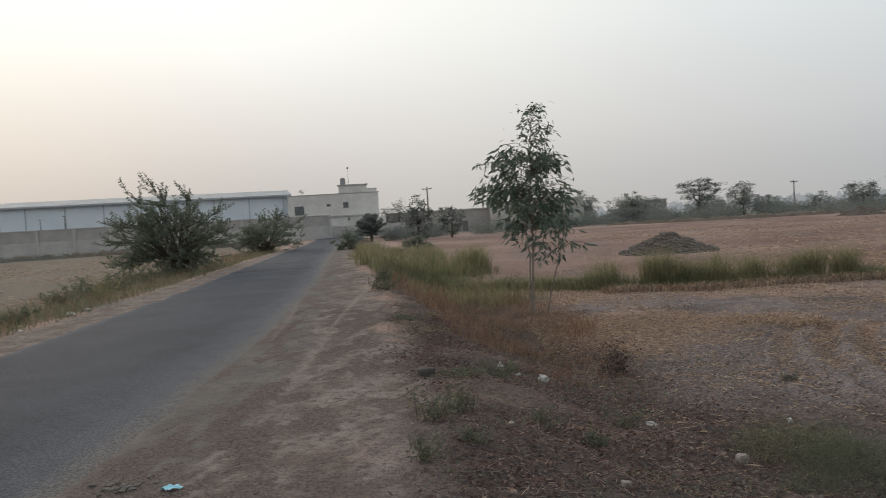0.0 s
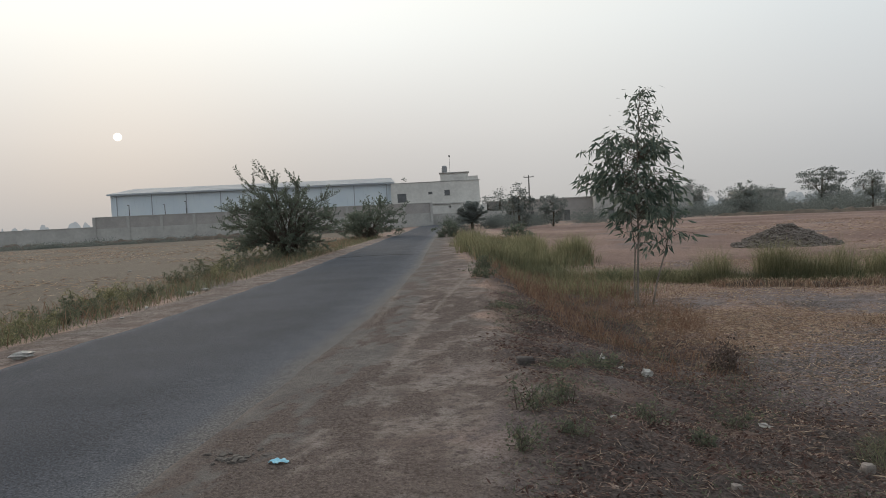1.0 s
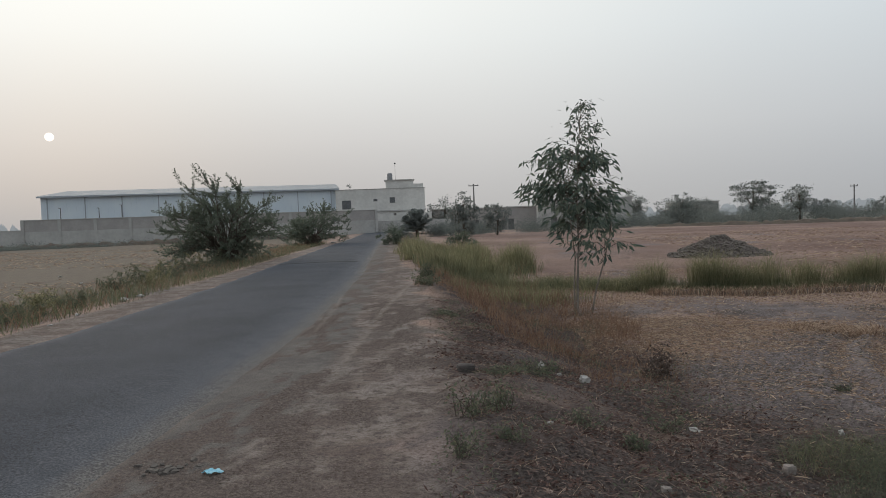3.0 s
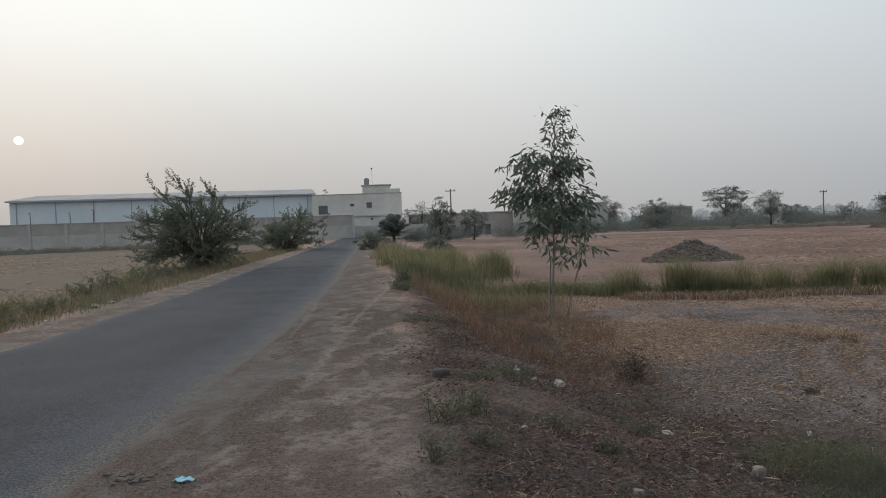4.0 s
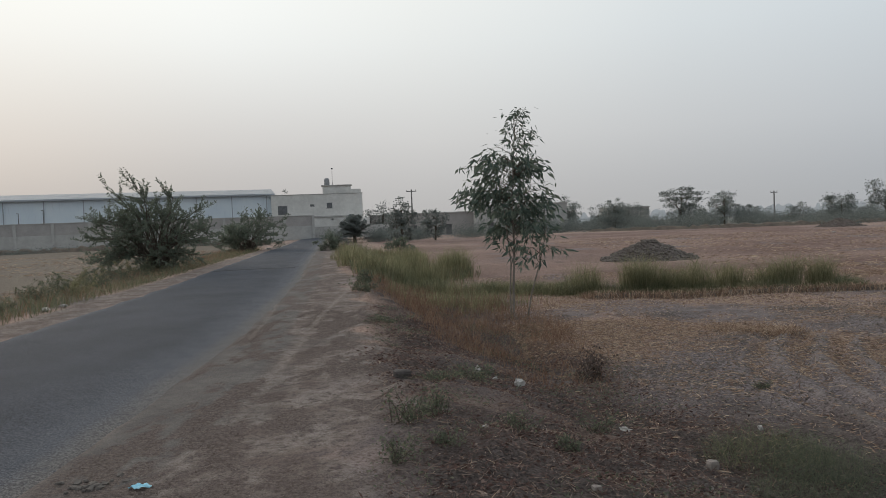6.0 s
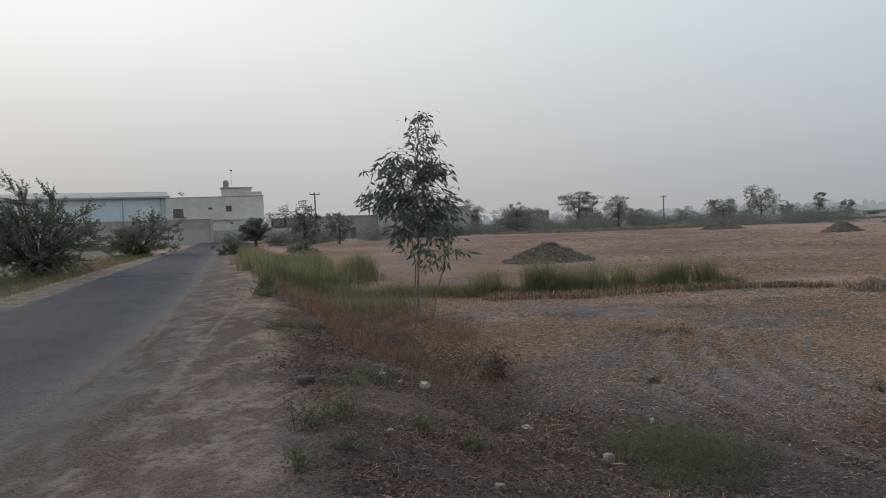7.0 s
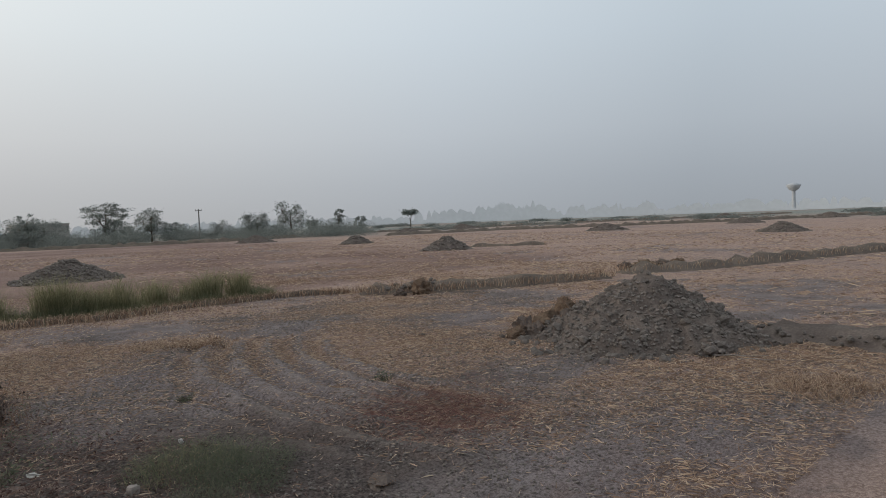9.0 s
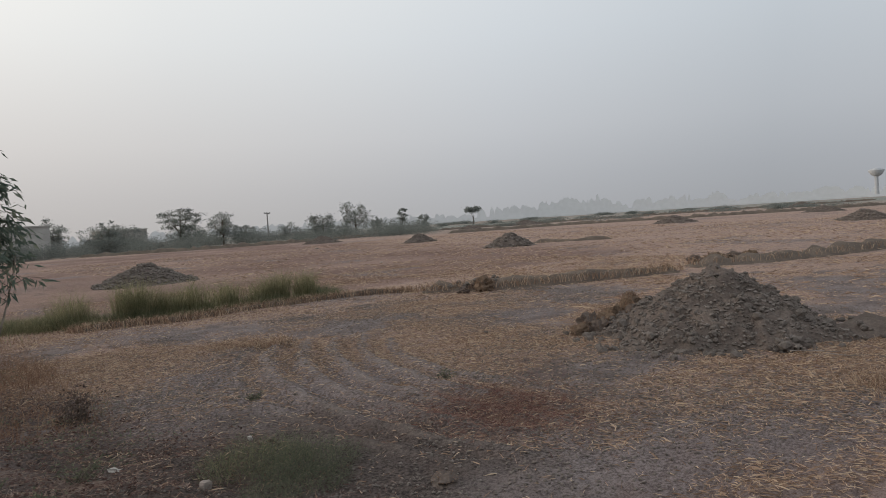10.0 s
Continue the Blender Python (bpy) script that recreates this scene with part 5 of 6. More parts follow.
near_heap()
for k, (sx, sy, sw, sh) in enumerate([(9.95, 7.35, 0.44, 0.42), (10.25, 7.05, 0.55, 0.5), (9.75, 6.95, 0.36, 0.34), (10.65, 6.95, 0.5, 0.75), (10.35, 6.65, 0.46, 0.55), (9.55, 7.25, 0.32, 0.26)]):
    brown_sod(sx, sy, (sw, sw * 0.85, sh), 400 + k, "brown sod of earth with dry roots beside the heap")
brown_sod(13.75, 13.85, (0.62, 0.5, 0.52), 411, "large brown sod of earth at the bund's corner")
brown_sod(13.2, 14.1, (0.35, 0.3, 0.25), 412, "small brown sod of earth at the bund's corner")
for k, (sx, sy, sw) in enumerate([(23.3, 11.9, 0.7), (24.0, 11.6, 0.6), (24.6, 11.3, 0.5), (22.6, 12.3, 0.4)]):
    brown_sod(sx, sy, (sw * 1.3, sw, 0.42), 421 + k, "dark sod of earth at the end of a bund")
bund([(11.6, 4.0), (12.0, 3.0), (11.6, 2.0), (11.2, 0.8), (11.0, -1.5)], 1.1, 0.3, 132, "low spoil ridge of dark crumbled earth beside the heap", 0, None, M_MOUND)


# ---------- grass, straw and loose stuff ----------
def scatter(n, x0, x1, y0, y1, keep, rg):
    """Up to n random points in a rectangle, kept where keep(x, y) says so (0 to 1)."""
    x, y = rg.uniform(x0, x1, n), rg.uniform(y0, y1, n)
    k = rg.random(n) < keep(x, y)
    return x[k], y[k]


def stuff(name, v, f, mat, label, category):
    return tagged(np_part(name, v, f, mat), label, category, "", "stuff")


def off_road(x, y):
    return x - road_x(y)


def in_bank(x, y):
    u, c = off_road(x, y), crest(y)
    return sstep(u, c - 0.25, c + 0.35) * (1 - sstep(u, c + 2.7, c + 3.9))


def field_straw(x, y):
    u, c = off_road(x, y), crest(y)
    m = np.clip(0.45 + 0.55 * vnoise(x, y, 2.3, 21) + 0.35 * vnoise(x, y, 0.7, 22), 0.03, 1)
    hollow = np.exp(-((x - 4.6) / 2.0) ** 2 - ((y - 8.2) / 3.0) ** 2)
    m = m * np.clip(1 - 0.5 * furrows(x, y) - 0.25 * np.abs(furrows(x, y)), 0.1, 1.3)
    return m * (u > c + 2.3) * (1 - 0.5 * hollow) * (1 - 0.97 * np.exp(-(((x - 3.0) / 2.3) ** 2 + ((y - 5.4) / 2.5) ** 2) ** 2))


def build_straw():
    rg = np.random.default_rng(141)
    parts = []
    for n, x0, x1, y0, y1, l0, l1, w in ((230000, 1.5, 13, 1.6, 14, 0.03, 0.105, 0.0042), (120000, 1.5, 26, 2, 26, 0.05, 0.15, 0.008), (40000, 12, 70, 2, 70, 0.12, 0.45, 0.018)):
        x, y = scatter(n, x0, x1, y0, y1, field_straw, rg)
        parts.append(sticks(x, y, land(x, y), rg.uniform(l0, l1, len(x)), np.full(len(x), w), rg, 0.25))
    v, f = join(parts)
    stuff("straw", v, f, M_STRAW, "loose cut straw lying over the stubble field", "straw")
    x, y = scatter(30000, -60, -8, 6, 70, lambda a, b: (off_road(a, b) < -4) * np.clip(0.35 + 0.7 * vnoise(a, b, 4.0, 144), 0, 1), rg)
    v, f = sticks(x, y, land(x, y), rg.uniform(0.12, 0.45, len(x)), np.full(len(x), 0.014), rg, 0.3)
    stuff("field_straw_bits", v, f, M_STRAW, "sparse straw and dry stems over the opposite field", "straw")
    # standing stubble in patches
    x, y = scatter(42000, 2, 22, 2, 26, lambda a, b: field_straw(a, b) ** 2 * (b > 3), rg)
    v, f = blades(x, y, land(x, y), rg.uniform(0.04, 0.13, len(x)), np.full(len(x), 0.004), 0.6, rg)
    stuff("stubble", v, f, M_STRAW, "short standing rice stubble on the field", "stubble")
    # reddish stalks: the bank, and a heap of them on the field
    x, y = scatter(42000, -1.5, 6, 2.5, 14, in_bank, rg)
    v, f = sticks(x, y, land(x, y), rg.uniform(0.02, 0.13, len(x)), rg.uniform(0.0018, 0.0040, len(x)), rg, 0.5)
    stuff("stalk_litter", v, f, M_REDSTRAW, "reddish broken stalks strewn over the road bank", "plant litter")
    hx, hy = rg.normal(5.5, 0.42, 7500), rg.normal(5.2, 0.5, 7500)
    v, f = sticks(hx, hy, land(hx, hy), rg.uniform(0.03, 0.13, 7500), rg.uniform(0.002, 0.0045, 7500), rg, 0.5)
    stuff("red_stalk_patch", v, f, M_REDHEAP, "patch of red-brown broken stalks on the field", "plant litter")
    x, y = scatter(7000, -1, 5.5, 2.5, 11, in_bank, rg)
    v, f = sticks(x, y, land(x, y), rg.uniform(0.02, 0.11, len(x)), rg.uniform(0.0012, 0.0028, len(x)), rg, 0.6)
    stuff("pale_straw", v, f, M_STRAW, "pale straw bits caught on the road bank", "straw")
    # dead leaves and small low weeds over the bank
    x, y = scatter(64000, -1.5, 5.5, 2.5, 13, lambda a, b: in_bank(a, b) * np.clip(0.5 + 0.8 * vnoise(a, b, 0.5, 147), 0, 1), rg)
    n = len(x)
    v, f = leaves(np.stack([x, y, land(x, y) + 0.008], 1), np.stack([rg.normal(size=n), rg.normal(size=n), rg.uniform(0.0, 0.5, n)], 1), rg.uniform(0.02, 0.055, n), rg.uniform(0.004, 0.012, n))
    stuff("dead_leaf_litter", v, f, M_REDSTRAW, "reddish brown dead leaves strewn on the bank", "plant litter")
    x, y = scatter(60000, -1.8, 5.5, 2.5, 20, lambda a, b: in_bank(a, b) * sstep(vnoise(a, b, 0.55, 148) + 0.3 * vnoise(a, b, 0.2, 149), 0.12, 0.6), rg)
    n = len(x)
    v, f = leaves(np.stack([x, y, land(x, y) + rg.uniform(0.0, 0.09, n)], 1), np.stack([rg.normal(size=n), rg.normal(size=n), rg.uniform(0.0, 1.2, n)], 1), rg.uniform(0.02, 0.05, n), rg.uniform(0.003, 0.008, n))
    stuff("low_weed_cover", v, f, M_WEED, "low grey-green weed cover in patches on the bank", "weeds")
    # grit on the verge
    x, y = scatter(60000, -4.5, 1, 2.5, 16, lambda a, b: (np.abs(off_road(a, b) - 2.9) < 1.05) * np.clip(0.35 + 0.6 * vnoise(a, b, 0.8, 145), 0, 1), rg)
    v, f = crumbs(x, y, land(x, y) - 0.002, rg.uniform(0.002, 0.0065, len(x)), rg)
    stuff("grit", v, f, M_GRIT, "loose grit and small clods on the dirt verge", "grit")
    x, y = scatter(120000, -4.5, 1, 2.5, 13, lambda a, b: (np.abs(off_road(a, b) - 3.0) < 1.1) * crust_patches(a, b, 0.45), rg)
    v, f = crumbs(x, y, land(x, y) - 0.004, rg.uniform(0.003, 0.011, len(x)), rg)
    stuff("crust_crumb", v, f, M_CRUST, "broken earth crust in patches on the dirt verge", "grit")
    x, y = scatter(110000, 1.5, 15, 1.8, 15, lambda a, b: (off_road(a, b) > crest(b)) * np.clip(0.3 + 0.7 * vnoise(a, b, 1.4, 146), 0, 1), rg)
    v, f = crumbs(x, y, land(x, y) + 0.002, rg.uniform(0.005, 0.02, len(x)), rg)
    stuff("field_crumb", v, f, M_CLOD, "crumbled dry soil on the bare field", "soil")


def dry_zone(x, y):
    """Russet grass on the lower bank, round the young tree."""
    u, c = off_road(x, y), crest(y)
    lo, hi = np.interp(y, [7, 8.5, 11, 15, 20, 26], [2.0, 1.6, 0.9, 0.5, 0.2, 0.2]), np.interp(y, [7, 8.5, 11, 15, 17.5, 19, 26], [2.2, 2.9, 3.4, 3.8, 4.6, 4.0, 1.0])
    d = u - c
    return sstep(d, lo - 0.3, lo + 0.5) * (1 - sstep(d, hi - 0.4, hi + 0.5)) * sstep(y, 7.6, 9.0) * (1 - sstep(y, 22, 27)) * np.clip(0.6 + 0.6 * vnoise(x, y, 0.9, 151), 0.05, 1)


def tall_zone(x, y):
    """Tall green grass beside the road and up to the cross bund."""
    d = off_road(x, y) - crest(y)
    return sstep(d, -0.2, 0.5) * (1 - sstep(d, np.interp(y, [22, 28, 40, 60], [3.2, 4.6, 4.4, 2.0]), np.interp(y, [22, 28, 40, 60], [4.2, 5.6, 5.2, 3.0]))) \
        * sstep(y, 19.5, 24) * (1 - sstep(y, 46, 60)) * np.clip(0.55 + 0.8 * vnoise(x, y, 1.6, 152), 0.03, 1)


BUND_LINE = [(-0.5, 22.5), (1.5, 20.6), (4.5, 18.9), (6.5, 18.2), (8.5, 18.7), (11.6, 18.0)]


def tufts(points, n_each, spread, height, width, lean, rg):
    """Clumps of blades round given feet."""
    P = np.repeat(np.array(points), n_each, axis=0)
    x, y = P[:, 0] + rg.normal(size=len(P)) * spread, P[:, 1] + rg.normal(size=len(P)) * spread
    h = np.repeat(rg.uniform(0.6, 1.15, len(points)), n_each) * rg.uniform(0.5, 1.1, len(P)) * height
    return blades(x, y, land(x, y) - 0.02, h, np.full(len(P), width), lean, rg)


def domes(points, n_each, spread, height, width, rg):
    """Round clumps: blades tallest in the middle, leaning out towards the rim."""
    parts = []
    for px, py in points:
        a, r = rg.uniform(0, 2 * math.pi, n_each), np.sqrt(rg.random(n_each)) * spread * rg.uniform(0.8, 1.5)
        x, y = px + np.cos(a) * r * 1.25, py + np.sin(a) * r
        h = rg.uniform(0.7, 1.15) * height * (1 - 0.45 * (r / spread / 1.3) ** 2) * rg.uniform(0.55, 1.1, n_each)
        parts.append(blades(x, y, land(x, y) - 0.02, h, np.full(n_each, width), 0.35, rg))
    return join(parts)


def build_grass():
    rg = np.random.default_rng(161)
    x, y = scatter(100000, -2, 7, 7, 27, dry_zone, rg)
    v, f = blades(x, y, land(x, y) - 0.02, rg.uniform(0.08, 0.42, len(x)) * (0.7 + 0.3 * sstep(y, 9, 12)) * np.clip(0.8 + 0.5 * vnoise(x, y, 0.6, 169), 0.3, 1.2), np.full(len(x), 0.0032), 0.75, rg)
    stuff("dry_grass", v, f, M_DRY, "fine russet dry grass on the road bank", "grass")
    x, y = scatter(80000, -8, 9, 19, 62, lambda a, b: tall_zone(a, b) * np.clip(0.5 + 0.9 * vnoise(a, b, 0.9, 167), 0.12, 1), rg)
    hh = rg.uniform(0.3, 0.9, len(x)) * np.clip(0.75 + 0.6 * vnoise(x, y, 1.5, 162), 0.3, 1.25)
    v, f = blades(x, y, land(x, y) - 0.02, hh, np.full(len(x), 0.006), 0.5, rg)
    stuff("tall_grass", v, f, M_GREEN, "tall yellow-green grass beside the road", "grass")
    x, y = scatter(30000, -8, 9, 19, 62, lambda a, b: tall_zone(a, b) * np.clip(0.35 - 0.9 * vnoise(a, b, 0.9, 167), 0.0, 1), rg)
    v, f = blades(x, y, land(x, y) - 0.02, rg.uniform(0.3, 0.95, len(x)), np.full(len(x), 0.006), 0.5, rg)
    stuff("dry_tall_grass", v, f, M_DRY, "dry russet stems among the tall green grass", "grass")

    def fringe(a, b):
        d = off_road(a, b) - crest(b)
        return sstep(d, -0.45, 0.05) * (1 - sstep(d, 0.2, 0.8)) * sstep(b, 11, 17) * np.clip(0.4 + 0.9 * vnoise(a, b, 1.1, 168), 0, 1)
    x, y = scatter(26000, -9, 1, 11, 62, fringe, rg)
    v, f = blades(x, y, land(x, y) - 0.02, rg.uniform(0.08, 0.38, len(x)), np.full(len(x), 0.005), 0.9, rg)
    stuff("crest_grass", v, f, M_DRY, "short russet dry grass on the verge's edge", "grass")
    cx, cy = scatter(130, -5, 6, 22, 46, tall_zone, rg)
    v, f = domes(np.stack([cx, cy], 1), 330, 0.5, 1.3, 0.008, rg)
    stuff("feathery_grass", v, f, M_GREEN, "domed clumps of tall feathery yellow-green grass", "grass")
    x, y = scatter(16000, -1, 6, 14, 23, lambda a, b: dry_zone(a, b) * sstep(b, 14, 18) * np.clip(0.5 + vnoise(a, b, 1.3, 165), 0, 1), rg)
    v, f = blades(x, y, land(x, y) - 0.02, rg.uniform(0.2, 0.6, len(x)), np.full(len(x), 0.005), 0.4, rg)
    stuff("olive_grass", v, f, M_GREEN, "olive green grass mixed into the dry grass", "grass")
    x, y = scatter(26000, -6, 6, 19, 44, lambda a, b: tall_zone(a, b) * np.clip(sstep(vnoise(a, b, 2.6, 163), 0.0, 0.4) + (off_road(a, b) - crest(b) < 1.3), 0, 1), rg)
    v, f = blades(x, y, land(x, y) - 0.02, rg.uniform(0.3, 0.7, len(x)), np.full(len(x), 0.011), 0.5, rg)
    stuff("dark_grass", v, f, M_DARKGRASS, "dark green weeds among the tall grass", "grass")
    # the cross bund's tufts
    B = np.array(BUND_LINE)
    s = np.concatenate([[0], np.cumsum(np.hypot(*np.diff(B, axis=0).T))])
    t = rg.uniform(0, s[-1], 34)
    pts = np.stack([np.interp(t, s, B[:, 0]) + rg.normal(size=34) * 0.2, np.interp(t, s, B[:, 1]) + rg.normal(size=34) * 0.3], 1)
    v, f = tufts(pts, 220, 0.24, 0.52, 0.004, 0.7, rg)
    stuff("bund_grass", v, f, M_DARKGRASS, "dense dark green tufts along the field bund", "grass")
    t = np.array([6.05, 7.4, 7.8, 8.35, 9.1, 10.2, 11.25, 11.7, 12.5])
    pts = np.stack([np.interp(t, s, B[:, 0]), np.interp(t, s, B[:, 1])], 1)
    v, f = domes(pts, 560, 0.34, 1.28, 0.0045, rg)
    stuff("bund_tuft", v, f, M_GREEN, "taller green grass clumps on the field bund", "grass")
    t = rg.uniform(0, s[-1], 17000) ** 1.0
    off = rg.normal(size=17000) * 0.42
    x, y = np.interp(t, s, B[:, 0]) + off * 0.4, np.interp(t, s, B[:, 1]) + off
    k = rg.random(17000) < np.clip(0.55 + 0.7 * vnoise(x, y, 0.8, 166), 0.1, 1)
    x, y, t = x[k], y[k], t[k]
    v, f = blades(x, y, land(x, y) - 0.02, rg.uniform(0.12, 0.42, len(x)) * (1 + 0.3 * (t < 6)), np.full(len(x), 0.0045), 0.8, rg)
    stuff("bund_undergrowth", v, f, M_GREEN, "low olive grass along the field bund", "grass")
    v, f = tufts([(5.45, 12.5), (5.7, 12.3), (5.95, 12.2), (6.2, 11.9), (6.05, 11.6)], 520, 0.22, 0.17, 0.006, 1.4, rg)
    stuff("pale_straw_clump", v, f, M_STRAW, "flattened clump of pale straw beside the furrows", "straw")
    v, f = tufts([(8.85, 2.2), (8.6, 2.5), (9.1, 1.9), (8.4, 2.1), (9.0, 2.6)], 260, 0.22, 0.22, 0.004, 1.3, rg)
    stuff("straw_clump", v, f, M_STRAW, "flattened clump of pale yellow straw on the field", "straw")
    # left verge: scrubby grass and weeds
    def left_zone(a, b):
        u = -off_road(a, b)
        return sstep(u, 2.6, 3.1) * (1 - sstep(u, 4.4, 6.6)) * np.clip(0.5 + 0.9 * vnoise(a, b, 1.5, 164), 0.04, 1)
    x, y = scatter(80000, -18, -6, 5, 60, left_zone, rg)
    v, f = blades(x, y, land(x, y) - 0.02, rg.uniform(0.1, 0.5, len(x)), np.full(len(x), 0.005), 0.7, rg)
    stuff("verge_grass", v, f, M_DARKGRASS, "scrubby dark green grass on the opposite verge", "grass")
    x, y = scatter(36000, -18, -6, 5, 60, lambda a, b: left_zone(a, b + 3) * 0.8, rg)
    v, f = blades(x, y, land(x, y) - 0.02, rg.uniform(0.12, 0.5, len(x)), np.full(len(x), 0.006), 0.5, rg)
    stuff("dry_verge_grass", v, f, M_DRY, "dry brown grass stems on the opposite verge", "grass")


def weed(x, y, width, height, seed, label, mat, count=420, leaf=0.035, name="weed"):
    """A low bushy weed: thin stems with small leaves."""
    rg = np.random.default_rng(seed)
    ob = thing(name, (x, y, float(land(x, y)) - 0.01), label, "weed", "weeds on the bank")
    tr, pos, way = [], [], []
    for i in range(16):
        a, r = rg.uniform(0, 2 * math.pi), rg.uniform(0.1, 1) * width / 2
        h = height * rg.uniform(0.5, 1.05) * (1.1 - 0.5 * r / width)
        foot = (rg.normal() * width * 0.12, rg.normal() * width * 0.12, 0)
        tip = (math.cos(a) * r, math.sin(a) * r, h)
        mid = tuple((p + q) / 2 + rg.normal() * 0.02 for p, q in zip(foot, tip))
        tr.append(tube([foot, mid, tip], [0.004, 0.003, 0.001], 4))
        m = count // 16
        q = rg.uniform(0.15, 1.05, m)[:, None]
        pos.append(np.array(foot) * (1 - q) + np.array(tip) * q + rg.normal(size=(m, 3)) * [0.03, 0.03, 0.012])
        way.append(rg.normal(size=(m, 3)) + [math.cos(a) * 0.4, math.sin(a) * 0.4, 0.5])
    pos, way = np.concatenate(pos), np.concatenate(way)
    pos[:, 2] = np.maximum(pos[:, 2], 0.01)
    n = len(pos)
    v, f = leaves(pos, way, rg.uniform(0.6, 1.5, n) * leaf, rg.uniform(0.15, 0.35, n) * leaf)
    np_part("stem", *join(tr), M_TWIG, ob)["kind"] = "stuff"
    np_part("leafage", v, f, mat, ob)["kind"] = "stuff"


build_straw()
build_grass()
for i, (x, y, w, h, lab, mat, n, lf) in enumerate([
        (-0.15, 5.15, 0.42, 0.27, "low dark green weed at the verge's edge", M_WEED, 520, 0.03),
        (-0.24, 4.35, 0.34, 0.19, "low dark green weed at the verge's edge", M_WEED, 420, 0.028),
        (0.02, 5.5, 0.36, 0.24, "low dark green weed at the verge's edge", M_WEED, 420, 0.03),
        (-0.02, 6.85, 0.4, 0.08, "flat dark green weed beside a stone", M_WEED, 420, 0.03),
        (0.14, 7.1, 0.36, 0.10, "flat dark green weed beside a stone", M_WEED, 380, 0.03),
        (0.50, 7.9, 0.6, 0.18, "grey-green weed tangle among white litter", M_WEED, 620, 0.035),
        (0.7, 5.4, 0.36, 0.16, "small green weed among broken stalks", M_WEED, 320, 0.03),
        (1.05, 5.3, 0.3, 0.15, "small green weed among broken stalks", M_WEED, 300, 0.03),
        (1.55, 6.3, 0.4, 0.22, "small green weed among broken stalks", M_WEED, 380, 0.03),
        (0.1, 4.75, 0.3, 0.13, "small green weed among broken stalks", M_WEED, 300, 0.028),
        (6.11, 6.87, 0.26, 0.18, "lone small green weed on the bare field", M_WEED, 240, 0.03),
        (3.9, 8.0, 0.3, 0.1, "tiny green weed on the bare field", M_WEED, 160, 0.03),
        (2.05, 8.75, 0.6, 0.42, "dark brown dead weed at the foot of the bank", M_DEADWEED, 620, 0.045),
        (-0.66, 11.2, 0.7, 0.16, "dark green weed on the bank", M_WEED, 520, 0.04),
        (-1.46, 16.5, 0.9, 0.3, "dark green weed on the bank", M_WEED, 620, 0.06),
        (-1.7, 18.6, 0.8, 0.35, "dark green weed below the verge", M_WEED, 620, 0.07)]):
    weed(x, y, w * 1.25, h, 170 + i, lab, mat, int(n * 0.75), lf)
for i, (wx, wy, ww, wh) in enumerate([(-8.7, 10.2, 1.6, 0.4), (-8.9, 11.4, 1.4, 0.35), (-9.2, 12.6, 1.8, 0.5), (-9.6, 13.8, 1.6, 0.55), (-9.3, 15.0, 1.2, 0.35), (-10.4, 18.8, 1.6, 0.5),
                                      (-10.0, 20.0, 1.6, 0.45), (-11.0, 21.0, 2.0, 0.6), (-10.9, 23.0, 1.8, 0.5), (-11.8, 24.3, 2.2, 0.6), (-12.2, 27.2, 2.4, 0.7), (-11.3, 26.0, 1.8, 0.5),
                                      (-12.6, 29.5, 2.6, 0.8), (-11.6, 29.0, 2.0, 0.6), (-11.9, 31.0, 2.2, 0.7), (-8.2, 9.0, 1.0, 0.25), (-12.4, 34.0, 2.4, 0.7), (-13.0, 38.0, 2.0, 0.6)]):
    weed(wx, wy, ww, wh, 300 + i, "scrubby grey-green weed clump on the opposite verge", M_WEED if i % 3 else M_GREEN, 1300, 0.05, "scrub_weed")


def fine_plant(x, y, w, h, seed):
    """A feathery spread of hair-fine green stems at the bank's foot."""
    rg = np.random.default_rng(seed)
    ob = thing("feathery_weed", (x, y, float(land(x, y)) - 0.02), "feathery fine-stemmed green weed spreading at the bank's foot", "weed", "weeds on the bank")
    n = 800
    a, r = rg.uniform(0, 2 * np.pi, n), np.sqrt(rg.uniform(0, 1, n)) * w / 2
    v, f = blades(np.cos(a) * r, np.sin(a) * r * 0.75, np.zeros(n), rg.uniform(0.4, 1.0, n) * h * (1.1 - 0.6 * r / (w / 2)), np.full(n, 0.0016), 1.1, rg)
    np_part("stem_mass", v, f, M_DARKGRASS if seed % 2 else M_WEED, ob)
    m = 900
    a, r = rg.uniform(0, 2 * np.pi, m), np.sqrt(rg.uniform(0, 1, m)) * w / 2
    z = rg.uniform(0.1, 1.0, m) * h * (1.05 - 0.7 * r / (w / 2))
    v, f = leaves(np.stack([np.cos(a) * r, np.sin(a) * r * 0.75, z], 1), rg.normal(size=(m, 3)), rg.uniform(0.015, 0.05, m), np.full(m, 0.003))
    np_part("leaf_fuzz", v, f, M_WEED, ob)["kind"] = "stuff"


fine_plant(2.85, 5.75, 1.1, 0.40, 191)
fine_plant(3.15, 5.35, 1.0, 0.38, 192)
fine_plant(2.85, 5.0, 0.95, 0.32, 194)


